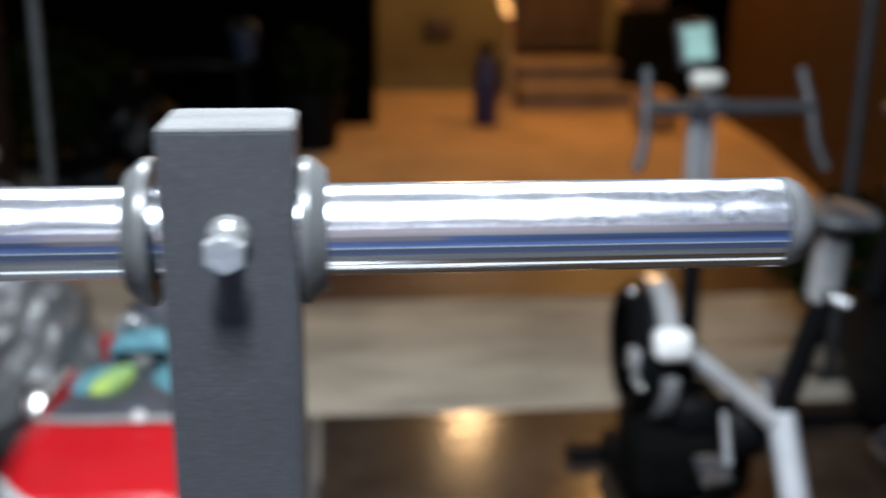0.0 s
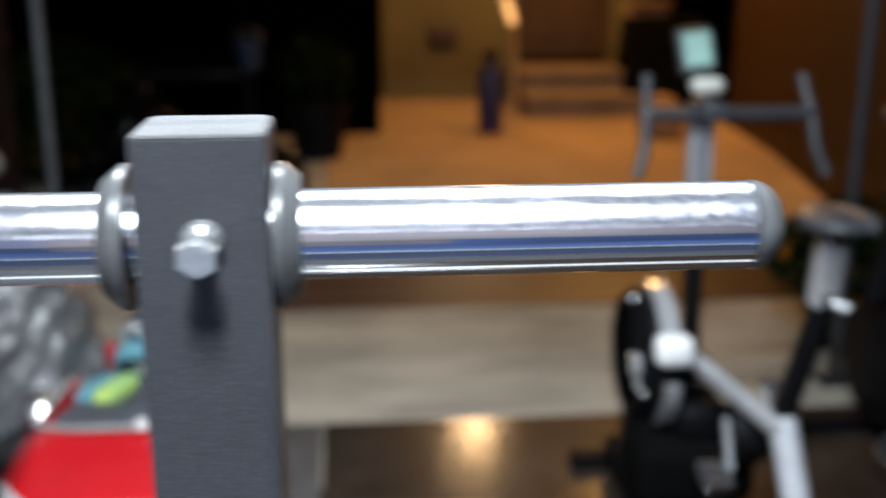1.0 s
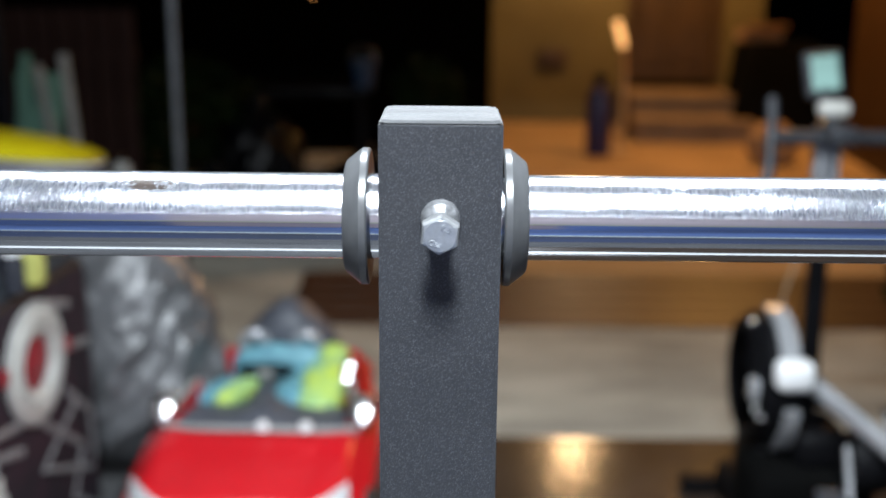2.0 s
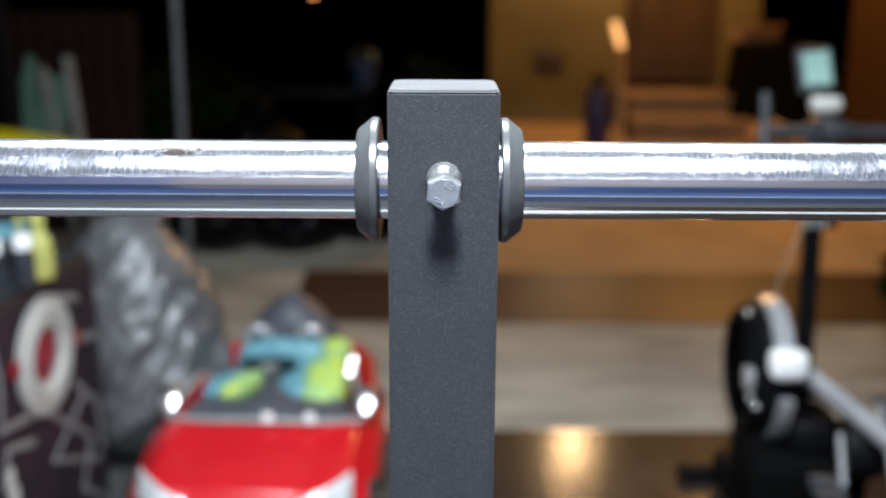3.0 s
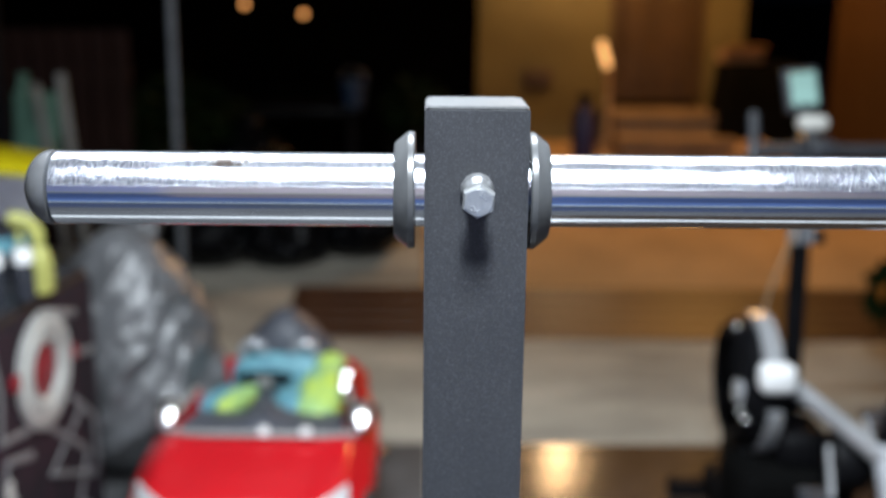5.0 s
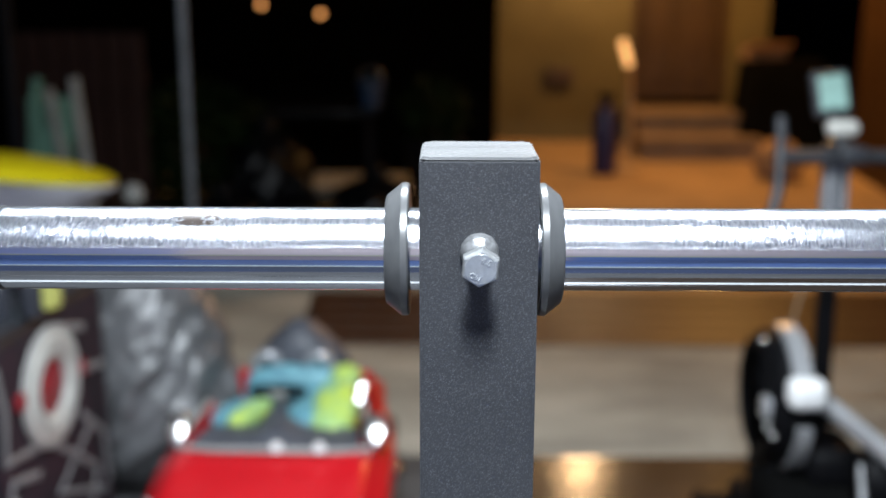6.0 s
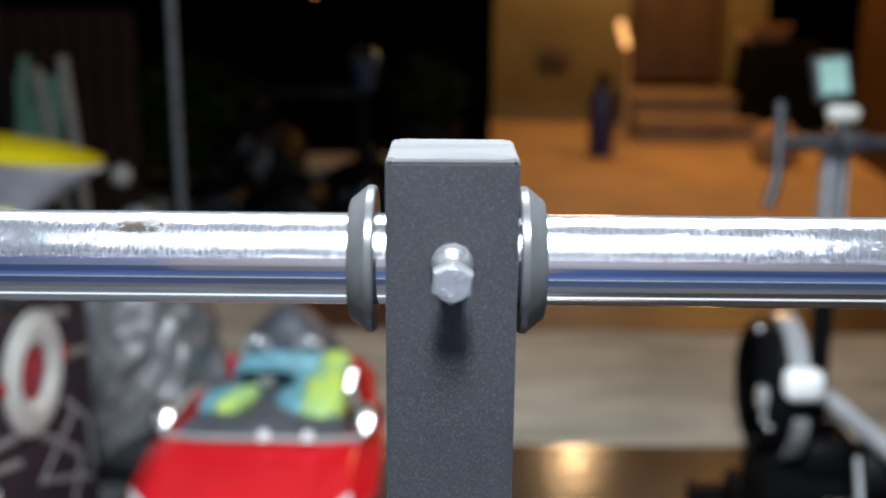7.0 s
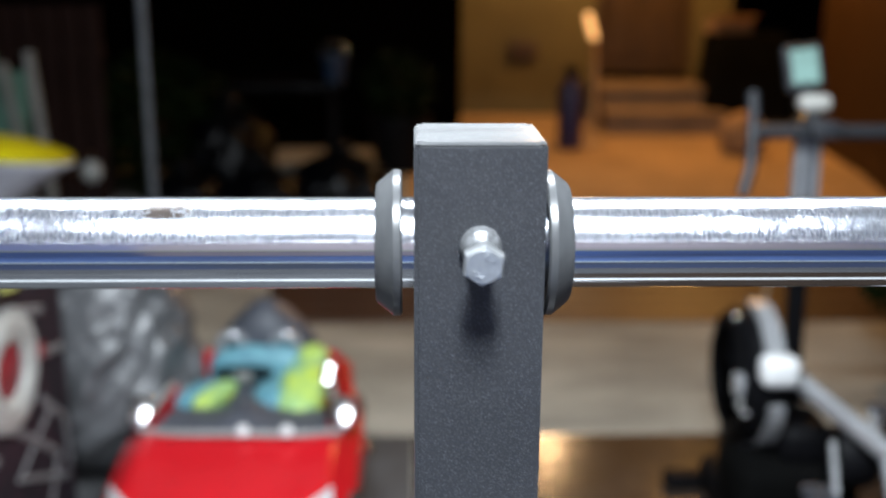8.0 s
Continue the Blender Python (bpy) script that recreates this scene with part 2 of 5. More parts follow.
M = dict(
    chrome=chrome_material(),
    post=material("charcoal_powder_coat", (0.036, 0.0375, 0.042), 0.37, vary=0.10, scale=14, fine=1.35, fine_scale=1500, bump=0.8, bump_scale=1400, rough_vary=0.05, specks=True),
    cap=material("grey_plastic_cap", (0.165, 0.167, 0.172), 0.27, vary=0.18, scale=45, bump=0.15, bump_scale=700, stretch=(0.3, 1, 1)),
    collar=material("worn_black_nylon", (0.080, 0.082, 0.086), 0.31, vary=0.14, scale=60, bump=0.03, bump_scale=700, rough_vary=0.03, stretch=(3, 1, 1)),
    endcap=material("charcoal_rubber", (0.095, 0.097, 0.102), 0.26, vary=0.15, scale=60, bump=0.06, bump_scale=600, spec=1.0),
    zinc=material("zinc_bolt", (0.62, 0.635, 0.65), 0.36, 0.75, vary=0.15, scale=160, bump=0.2, bump_scale=900, rough_vary=0.06),
    weld=material("painted_weld", (0.25, 0.255, 0.265), 0.40, 0.5, vary=0.35, scale=220, bump=0.4, bump_scale=600),
    concrete=material("concrete", (0.42, 0.39, 0.325), 0.85, vary=0.38, scale=1.6, fine=0.15, fine_scale=50, bump=0.25, bump_scale=40, stretch=(1, 2.5, 1)),
    mat=material("dark_rubber_mat", (0.040, 0.028, 0.021), 0.185, vary=0.35, scale=5, fine=0.3, fine_scale=160, rough_vary=0.03, bump=0.05, bump_scale=14),
    greymat=material("grey_rubber_mat", (0.075, 0.075, 0.078), 0.6, vary=0.3, scale=5, fine=0.3, fine_scale=160, bump=0.15, bump_scale=60),
    bluemat=material("blue_foam_mat", (0.11, 0.19, 0.44), 0.7, vary=0.4, scale=0.9, spread=(0.09, 0.12, 0.22), bump=0.1, bump_scale=40),
    asphalt=material("night_asphalt", (0.03, 0.03, 0.03), 0.9, vary=0.3, scale=3, bump=0.2, bump_scale=40),
    drive=material("tan_driveway", (0.46, 0.285, 0.13), 0.8, vary=0.22, scale=2.0, fine=0.12, fine_scale=40, bump=0.2, bump_scale=35),
    riser=material("brown_timber_edging", (0.072, 0.029, 0.011), 0.40, vary=0.4, scale=3, bump=0.2, bump_scale=30, stretch=(1, 6, 6)),
    stucco=material("cream_wall", (0.125, 0.100, 0.042), 0.85, vary=0.15, scale=3, bump=0.2, bump_scale=60),
    timber=material("brown_cladding", (0.062, 0.029, 0.008), 0.6, spec=0.12, vary=0.35, scale=4, bump=0.2, bump_scale=30, stretch=(6, 6, 1)),
    door=material("brown_door", (0.062, 0.034, 0.012), 0.45, vary=0.3, scale=3, stretch=(6, 6, 1)),
    step=material("tan_step", (0.24, 0.16, 0.09), 0.7, vary=0.25, scale=4),
    white=material("white_paint", (0.75, 0.75, 0.73), 0.7, vary=0.08, scale=2),
    steel=material("galvanised_tube", (0.085, 0.09, 0.098), 0.5, 0.3, vary=0.25, scale=12),
    blackpole=material("black_tube", (0.006, 0.006, 0.008), 0.7, spec=0.1, vary=0.3, scale=12),
    red=material("red_car_plastic", (0.52, 0.008, 0.014), 0.30, vary=0.08, scale=4, coat=0.2),
    cargrey=material("grey_car_plastic", (0.075, 0.08, 0.098), 0.5, vary=0.2, scale=12, bump=0.1, bump_scale=300),
    tyre=material("black_tyre", (0.02, 0.02, 0.02), 0.7, vary=0.3, scale=20),
    shiny=material("bright_chrome_trim", (0.88, 0.88, 0.89), 0.20, 1.0, vary=0.08, scale=20),
    lens=material("headlight_lens", (0.86, 0.87, 0.88), 0.16, 0.3, vary=0.25, scale=25, coat=0.8),
    teal=material("turquoise_vinyl", (0.15, 0.36, 0.42), 0.45, vary=0.35, scale=14, spread=(0.10, 0.26, 0.33)),
    lime=material("lime_vinyl", (0.44, 0.56, 0.07), 0.45, vary=0.35, scale=13, spread=(0.22, 0.46, 0.30)),
    bag=material("black_polythene", (0.115, 0.117, 0.124), 0.40, vary=0.45, scale=7, bump=0.10, bump_scale=26, coat=0.10, spec=0.8),
    # black film, darkened further: the base also carries the dark of the far yard
    farbag=material("black_film_in_dark", (0.002, 0.0022, 0.003), 0.28, spec=0.09, vary=0.3, scale=9, bump=0.6, bump_scale=12),
    speaker=material("black_speaker_box", (0.013, 0.012, 0.015), 0.5, spec=0.25, vary=0.3, scale=10, bump=0.1, bump_scale=300),
    grille=material("plum_grille_cloth", (0.027, 0.013, 0.019), 0.8, spec=0.2, vary=0.5, scale=9, spread=(0.014, 0.013, 0.017), fine=0.4, fine_scale=300),
    ringwhite=material("white_ring_plastic", (0.58, 0.57, 0.53), 0.4, vary=0.12, scale=20),
    ringgrey=material("grey_ring_plastic", (0.32, 0.32, 0.31), 0.4, vary=0.12, scale=20),
    redcone=material("dark_red_cone", (0.24, 0.012, 0.020), 0.4, vary=0.3, scale=40),
    line=material("pale_grey_line", (0.17, 0.165, 0.17), 0.5, vary=0.2, scale=20),
    yellow=material("yellow_plastic", (0.88, 0.76, 0.012), 0.35, vary=0.1, scale=10, coat=0.2),
    pleat=material("lilac_white_plastic", (0.84, 0.84, 0.95), 0.45, vary=0.2, scale=14),
    olive=material("olive_yellow_plastic", (0.42, 0.42, 0.12), 0.45, vary=0.25, scale=20),
    bottle=material("dark_bottle", (0.03, 0.032, 0.04), 0.2, vary=0.2, scale=20),
    green=material("green_board", (0.09, 0.20, 0.15), 0.6, vary=0.35, scale=7),
    palewood=material("pale_painted_wood", (0.24, 0.245, 0.235), 0.6, vary=0.2, scale=12),
    black=material("black_paint", (0.004, 0.004, 0.005), 0.55, spec=0.10, vary=0.3, scale=14),
    darkgrey=material("dark_grey_plastic", (0.030, 0.032, 0.038), 0.45, vary=0.25, scale=18),
    silver=material("silver_grey_paint", (0.50, 0.51, 0.53), 0.22, 0.5, vary=0.12, scale=14),
    screen=material("lit_lcd_screen", (0.18, 0.30, 0.28), 0.3, vary=0.3, scale=30, emit=(0.42, 0.70, 0.64), strength=0.36),
    dimscreen=material("unlit_lcd_screen", (0.035, 0.048, 0.034), 0.3, vary=0.2, scale=50),
    neon=material("lime_chenille", (0.50, 0.78, 0.03), 0.9, vary=0.25, scale=60),
    purple=material("dark_violet_enamel", (0.024, 0.014, 0.066), 0.35, vary=0.3, scale=10),
    rail=material("varnished_rail", (0.55, 0.36, 0.18), 0.4, vary=0.15, scale=8),
    card=material("brown_cardboard", (0.36, 0.21, 0.10), 0.8, vary=0.2, scale=6),
    cover=material("black_fabric_cover", (0.003, 0.003, 0.003), 0.9, spec=0.05, vary=0.3, scale=6),
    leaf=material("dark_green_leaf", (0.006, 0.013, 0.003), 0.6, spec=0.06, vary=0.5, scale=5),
    petal=material("orange_flower", (0.60, 0.22, 0.02), 0.6, vary=0.3, scale=30),
    # darkness of the night put into a near-zero colour
    nightblack=material("night_darkness", (0.002, 0.0018, 0.0016), 0.95, spec=0.0, vary=0.3, scale=4),
    # colours of unseen surfaces, chosen for the bands mirrored in the chrome sleeve
    lilac=material("lilac_reflection", (0.36, 0.42, 0.74), 0.6, vary=0.3, scale=1.2, spread=(0.50, 0.50, 0.70)),
    pinkwall=material("pink_reflection", (0.80, 0.68, 0.69), 0.6, vary=0.12, scale=1.5),
    bluewall=material("blue_reflection", (0.13, 0.22, 0.50), 0.6, vary=0.4, scale=0.9, spread=(0.12, 0.15, 0.27)),
    navymat=material("navy_foam_mat", (0.024, 0.040, 0.10), 0.7, vary=0.4, scale=0.9, spread=(0.03, 0.035, 0.05), bump=0.1, bump_scale=40),
    rosewall=material("rose_reflection", (0.46, 0.38, 0.41), 0.6, vary=0.2, scale=1.5),
    creamline=material("cream_reflection_band", (0.62, 0.64, 0.42), 0.5, vary=0.1, scale=6),
    paleline=material("pale_reflection_line", (0.55, 0.66, 0.64), 0.5, vary=0.15, scale=6),
    strut=material("pale_grey_enamel", (0.40, 0.41, 0.44), 0.35, vary=0.12, scale=14),
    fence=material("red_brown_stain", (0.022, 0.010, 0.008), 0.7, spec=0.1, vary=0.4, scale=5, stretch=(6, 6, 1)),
    # emission added to give the slanted tube its warm brightness
    tubeglow=material("bright_tube_glow", (0.9, 0.7, 0.45), 0.4, emit=(1.0, 0.50, 0.17), strength=1.5),
    gloss=material("gloss_white_plastic", (0.88, 0.88, 0.88), 0.12, vary=0.04, scale=10, coat=1.0),
    glow=material("warm_lamp_glass", (1, 0.8, 0.5), 0.4, emit=(1.0, 0.55, 0.2), strength=40),
    farglow=material("far_lamp_glass", (1, 0.7, 0.4), 0.4, emit=(1.0, 0.42, 0.13), strength=2.5),
    led=material("led_diffuser", (0.9, 0.9, 0.9), 0.5, emit=(0.93, 0.96, 1.0), strength=6),
    bluebucket=material("blue_plastic", (0.012, 0.028, 0.06), 0.35, vary=0.15, scale=8),
)

# ---------- building helpers ----------


def thing(name, place, label, category, group="", kind="", turn=0.0):
    ob = new(name)
    ob.matrix_world = pose(*place, 0, 0, turn)
    return tagged(ob, label, category, group, kind)


def mesh_of(name, bm, mat, smooth=35):
    me = bpy.data.meshes.new(name)
    bmesh.ops.recalc_face_normals(bm, faces=bm.faces)
    if smooth:
        for f in bm.faces:
            f.smooth = True
        areas = {f: f.calc_area() for f in bm.faces}
        limit = radians(smooth)
        for e in bm.edges:
            if len(e.link_faces) == 2:
                a, c = sorted(areas[f] for f in e.link_faces)
                angle = e.calc_face_angle(0.0)
                # a broad flat face keeps its own normals beside a narrow bevel
                e.smooth = not (angle > limit or (c > 8 * a and angle > 0.08))
    bm.to_mesh(me)
    bm.free()
    me.materials.append(M[mat])
    return me


def part(name, bm, mat, parent, label="", smooth=35):
    ob = new(name, mesh_of(name, bm, mat, smooth))
    ob.parent = parent
    return tagged(ob, label)


def alone(name, bm, mat, label, category, group="", kind="", smooth=35, place=None):
    ob = new(name, mesh_of(name, bm, mat, smooth))
    if place:
        ob.location = place
    return tagged(ob, label, category, group, kind)


def box(x0, y0, z0, x1, y1, z1, bevel=0.0, bm=None, segments=2, m=None):
    out = bm or bmesh.new()
    made = bmesh.ops.create_cube(out, size=1.0)
    vs = made["verts"]
    for v in vs:
        v.co = Vector(((x0 + x1) / 2 + v.co.x * (x1 - x0), (y0 + y1) / 2 + v.co.y * (y1 - y0), (z0 + z1) / 2 + v.co.z * (z1 - z0)))
        if m:
            v.co = m @ v.co
    if bevel:
        es = list({e for v in vs for e in v.link_edges})
        bmesh.ops.bevel(out, geom=es, offset=bevel, segments=segments, affect="EDGES", profile=0.5)
    return out


def lathe(profile, axis="Z", at=(0, 0, 0), steps=40, bm=None, m=None):
    """Turned shape: profile of (radius, height) along the axis."""
    out = bm or bmesh.new()
    rings = []
    for r, h in profile:
        ring = []
        for i in range(steps):
            a = 2 * math.pi * i / steps
            c, s = r * math.cos(a), r * math.sin(a)
            p = {"Z": (c, s, h), "X": (h, c, s), "Y": (c, h, s)}[axis]
            v = Vector(p) + Vector(at)
            ring.append(out.verts.new(m @ v if m else v))
        rings.append(ring)
    for a, b in zip(rings, rings[1:]):
        for i in range(steps):
            out.faces.new((a[i], a[(i + 1) % steps], b[(i + 1) % steps], b[i]))
    for ring, (r, h) in ((rings[0], profile[0]), (rings[-1], profile[-1])):
        if r > 1e-5:
            out.faces.new(ring)
    bmesh.ops.remove_doubles(out, verts=out.verts, dist=1e-6)
    return out


def tube(points, radius, bm=None, steps=12, radii=None, flat=1.0):
    """A round bar along points; flat squeezes it in its second direction."""
    out = bm or bmesh.new()
    pts = [Vector(p) for p in points]
    rings = []
    side = None
    for i, p in enumerate(pts):
        d = (pts[min(i + 1, len(pts) - 1)] - pts[max(i - 1, 0)]).normalized()
        if side is None:
            side = d.orthogonal().normalized() if abs(d.x) > 0.9 else d.cross(Vector((1, 0, 0))).normalized()
        side = (side - d * side.dot(d)).normalized()
        up = d.cross(side)
        r = radii[i] if radii else radius
        rings.append([out.verts.new(p + r * (math.cos(2 * math.pi * k / steps) * side + flat * math.sin(2 * math.pi * k / steps) * up)) for k in range(steps)])
    for a, b in zip(rings, rings[1:]):
        for k in range(steps):
            out.faces.new((a[k], a[(k + 1) % steps], b[(k + 1) % steps], b[k]))
    out.faces.new(rings[0])
    out.faces.new(rings[-1])
    return out


def bend(points, n=6):
    """Smooth curve through points."""
    pts = [Vector(p) for p in points]
    out = []
    for i in range(len(pts) - 1):
        p0, p1, p2, p3 = pts[max(i - 1, 0)], pts[i], pts[i + 1], pts[min(i + 2, len(pts) - 1)]
        for k in range(n):
            t = k / n
            out.append(0.5 * (2 * p1 + (p2 - p0) * t + (2 * p0 - 5 * p1 + 4 * p2 - p3) * t * t + (3 * p1 - p0 - 3 * p2 + p3) * t ** 3))
    return out + [pts[-1]]


def sack(rx, ry, h, seed, folds=1.0, neck=0.0, slant=0.0):
    """A slumped, creased plastic sack."""
    bm = bmesh.new()
    bmesh.ops.create_icosphere(bm, subdivisions=5, radius=1.0)
    for v in bm.verts:
        p = v.co.copy()
        w = (1 - abs(p.z) ** 2.4) ** 0.5 * (1.05 - 0.22 * p.z)
        a = math.atan2(p.y, p.x)
        z = (p.z + 1) / 2
        crease = 0.0
        for k, amp in ((2.1, 0.16), (4.3, 0.10), (8.5, 0.05)):
            crease += amp * noise.noise(Vector((p.x * k + seed, p.y * k, p.z * k * 0.55)))
        ridge = abs(noise.noise(Vector((a * 2.0 + seed * 3, z * 2.5, seed)))) * 0.16
        ridge += slant * abs(noise.noise(Vector((p.x * 2.8 - p.z * 3.0 + seed, p.y * 2.8, p.z * 0.7 + p.x * 0.7))))
        s = w * (1 + folds * (crease - ridge))
        if neck and z > 0.86:
            s *= 1 - neck * (z - 0.86) / 0.14
        n = Vector((p.x, p.y, 0))
        n = n.normalized() if n.length > 1e-6 else Vector((0, 0, 0))
        v.co = Vector((n.x * s * rx, n.y * s * ry, max(0.0, z + 0.10 * folds * crease) * h))
    return bm


def draped_sack(rx, ry, h, seed):
    """A full sack whose film hangs in broad diagonal folds."""
    bm = bmesh.new()
    bmesh.ops.create_icosphere(bm, subdivisions=6, radius=1.0)
    for v in bm.verts:
        p = v.co.copy()
        a, z = math.atan2(p.y, p.x), (p.z + 1) / 2
        w = (1 - abs(p.z) ** 2.6) ** 0.5 * (1.08 - 0.40 * p.z)
        warp = 0.35 * noise.noise(Vector((p.x * 1.4 + seed, p.y * 1.4, p.z * 1.4)))
        across, along = 2.5 * z - 0.75 * p.x + warp, 0.9 * z + 0.55 * p.x
        folds = 0.0
        for k, amp in ((1.5, 0.13), (3.1, 0.085), (6.4, 0.045)):
            folds += amp * (0.35 - abs(noise.noise(Vector((across * k + seed, along * k * 0.35, p.y * 0.8 * k + seed)))) * 1.6)
        fine = 0.02 * noise.noise(Vector((p.x * 5 + p.z * 5, p.y * 5, p.z * 4 + seed)))
        s = w * (1 + folds * min(1.0, 4 * z * (1.15 - z)) + fine)
        n = Vector((p.x, p.y, 0))
        n = n.normalized() if n.length > 1e-6 else Vector((0, 0, 0))
        lean = -0.03 * z
        v.co = Vector((n.x * s * rx + lean, n.y * s * ry, max(0.0, z + 0.25 * fine) * h))
    return bm


def pad(rx, ry, rz, m, e=2.8, seed=0.0, lump=0.06):
    """A stuffed cushion: a rounded block with a little slump."""
    bm = bmesh.new()
    bmesh.ops.create_icosphere(bm, subdivisions=4, radius=1.0)
    for v in bm.verts:
        p = v.co.copy()
        k = (abs(p.x) ** e + abs(p.y) ** e + abs(p.z) ** e) ** (-1 / e)
        k *= 1 + lump * noise.noise(p * 2.1 + Vector((seed, 0, 0)))
        v.co = m @ Vector((p.x * rx * k, p.y * ry * k, p.z * rz * k))
    return bm


def leaf_cloud(rx, ry, rz, count, size, seed):
    """A crown of many small folded leaves."""
    rnd = random.Random(seed)
    verts, faces = [], []
    for _ in range(count):
        while True:
            p = Vector((rnd.uniform(-1, 1), rnd.uniform(-1, 1), rnd.uniform(-1, 1)))
            if p.length < 1 and noise.noise(p * 2.2 + Vector((seed, 0, 0))) > -0.18:
                break
        c = Vector((p.x * rx, p.y * ry, p.z * rz))
        turn = Euler((rnd.uniform(-1.2, 1.2), rnd.uniform(-1.2, 1.2), rnd.uniform(0, 6.3))).to_matrix()
        s = size * rnd.uniform(0.6, 1.3)
        i = len(verts)
        for q in ((0, -1, 0), (0.42, 0, 0.12), (0, 1, 0), (-0.42, 0, 0.12)):
            verts.append(c + turn @ (Vector(q) * s))
        faces += [(i, i + 1, i + 2), (i, i + 2, i + 3)]
    me = bpy.data.meshes.new("leaves")
    me.from_pydata([tuple(v) for v in verts], [], faces)
    return me


# ---------- ground and building ----------
SLOPE = 0.05


def drive_z(y):
    if y < 4.75:
        return 0.11
    return 0.11 + 0.22 * (y - 4.75) / 1.45 if y < 6.2 else 0.33 + SLOPE * (y - 6.2)


bm = bmesh.new()
bmesh.ops.create_grid(bm, x_segments=2, y_segments=2, size=300)
alone("ground", bm, "asphalt", "dark asphalt ground in the night", "ground", kind="structure")
alone("floor_rear", box(-6.05, -4.45, -0.1, 6.05, -0.5, 0.004), "concrete", "pale concrete floor", "floor", kind="structure", smooth=0)
alone("concrete_apron", box(-6, 2.5, -0.1, 6, 4.6, 0.004), "concrete", "pale worn concrete apron with faint streaks", "ground", kind="structure", smooth=0)
alone("floor_mat_dark", box(-0.03, -0.545, 0.0, 6.0, 2.95, 0.012, 0.003), "mat", "dark brown glossy rubber gym mat on concrete", "floor mat", kind="structure")
alone("floor_mat_grey", box(-6.0, -0.545, 0.0, -0.036, 2.95, 0.012, 0.003), "greymat", "grey rubber gym mat on concrete", "floor mat", kind="structure")
alone("floor_mat_middle", box(-6.0, -1.05, 0.0, 6.0, -0.551, 0.012, 0.003), "greymat", "grey rubber gym mat on concrete", "floor mat", kind="structure")
# unseen strips behind the camera, added to colour the sleeve's lower reflections
alone("floor_mat_navy", box(-6.0, -1.95, 0.0, 6.0, -1.056, 0.012, 0.003), "navymat", "unseen dark blue floor mat, coloured for the sleeve's reflection", "floor mat", kind="structure")
alone("floor_mat_blue", box(-6.0, -4.40, 0.0, 6.0, -2.16, 0.012, 0.003), "bluemat", "unseen blue floor mat, coloured for the sleeve's reflection", "floor mat", kind="structure")
alone("floor_line", box(-5.8, -2.13, 0.0, 5.8, -2.02, 0.007), "paleline", "unseen pale floor strip added for a line in the sleeve's reflection", "floor line", kind="structure", smooth=0)

bm = bmesh.new()
ys = [4.75, 5.2, 5.7, 6.2, 6.8, 7.4, 8.0, 9.0]
rows_v = [[bm.verts.new((x, y, drive_z(y))) for x in (-0.06, 0.3, 1.2, 2.90)] for y in ys]
for a, b in zip(rows_v, rows_v[1:]):
    for i in range(3):
        bm.faces.new((a[i], a[i + 1], b[i + 1], b[i]))
alone("driveway", bm, "drive", "tan concrete driveway sloping up to the house", "driveway", kind="structure", smooth=0)
bm = bmesh.new()
far = [bm.verts.new((x, y, z)) for y, z, e in ((3.45, 0.005, -0.724), (4.75, 0.11, -0.724), (4.751, 0.11, -0.064), (6.2, 0.33, -0.064), (6.94, 0.367, -0.064)) for x in (-8, e)]
for i in (0, 2, 4, 6):
    bm.faces.new((far[i], far[i + 1], far[i + 3], far[i + 2]))
alone("driveway_ramp", bm, "concrete", "pale concrete ramp up to the driveway", "ramp", kind="structure", smooth=0)
ramp = thing("timber_ramp", (0, 0, 0), "varnished brown timber boards ramping up to the driveway", "ramp", kind="structure")
plank = mesh_of("plank", box(-1.685, 0.002, -0.03, 1.685, 0.108, 0.0, 0.004, segments=1), "riser")
for i in range(5):
    p = new("plank", plank)
    p.parent = ramp
    p.matrix_basis = pose(0.967, 4.20 + 0.110 * i, 0.012 + 0.021 * i, math.degrees(math.atan2(0.021, 0.110)), 0, 0)

alone("ceiling", box(-6.2, -4.6, 2.80, 6.2, 3.44, 2.92), "white", "white carport ceiling", "ceiling", kind="structure", smooth=0)
alone("wall_back", box(-6.2, -4.6, 0, 6.2, -4.45, 2.8), "white", "plain white wall behind the gym", "wall", kind="structure", smooth=0)
# unseen wall panels, added to give the sleeve its coloured mirror bands
for name, x0, x1, mat, lab in (("wall_dado_left", -6.04, -1.303, "bluewall", "unseen blue lower wall panel for the sleeve's reflection"), ("wall_dado_middle", -1.30, 0.55, "rosewall", "unseen dusty rose lower wall panel for the sleeve's reflection"),
                               ("wall_dado_right", 0.553, 6.04, "bluewall", "unseen blue lower wall panel for the sleeve's reflection")):
    alone(name, box(x0, -4.448, 0.012, x1, -4.43, 0.95), mat, lab, "wall", kind="structure", smooth=0)
alone("wall_band", box(-6.04, -4.448, 0.953, 6.04, -4.428, 1.15), "creamline", "unseen cream wall band added for a line in the sleeve's reflection", "wall", kind="structure", smooth=0)
alone("wall_upper_left", box(-6.04, -4.448, 1.153, -1.303, -4.43, 2.79), "lilac", "unseen pale lilac upper wall panel for the sleeve's reflection", "wall", kind="structure", smooth=0)
alone("wall_upper_middle", box(-1.30, -4.448, 1.153, 2.20, -4.43, 2.79), "pinkwall", "unseen pale pink upper wall panel for the sleeve's reflection", "wall", kind="structure", smooth=0)
alone("wall_upper_right", box(2.203, -4.448, 1.153, 6.04, -4.43, 2.79), "lilac", "unseen pale lilac upper wall panel for the sleeve's reflection", "wall", kind="structure", smooth=0)
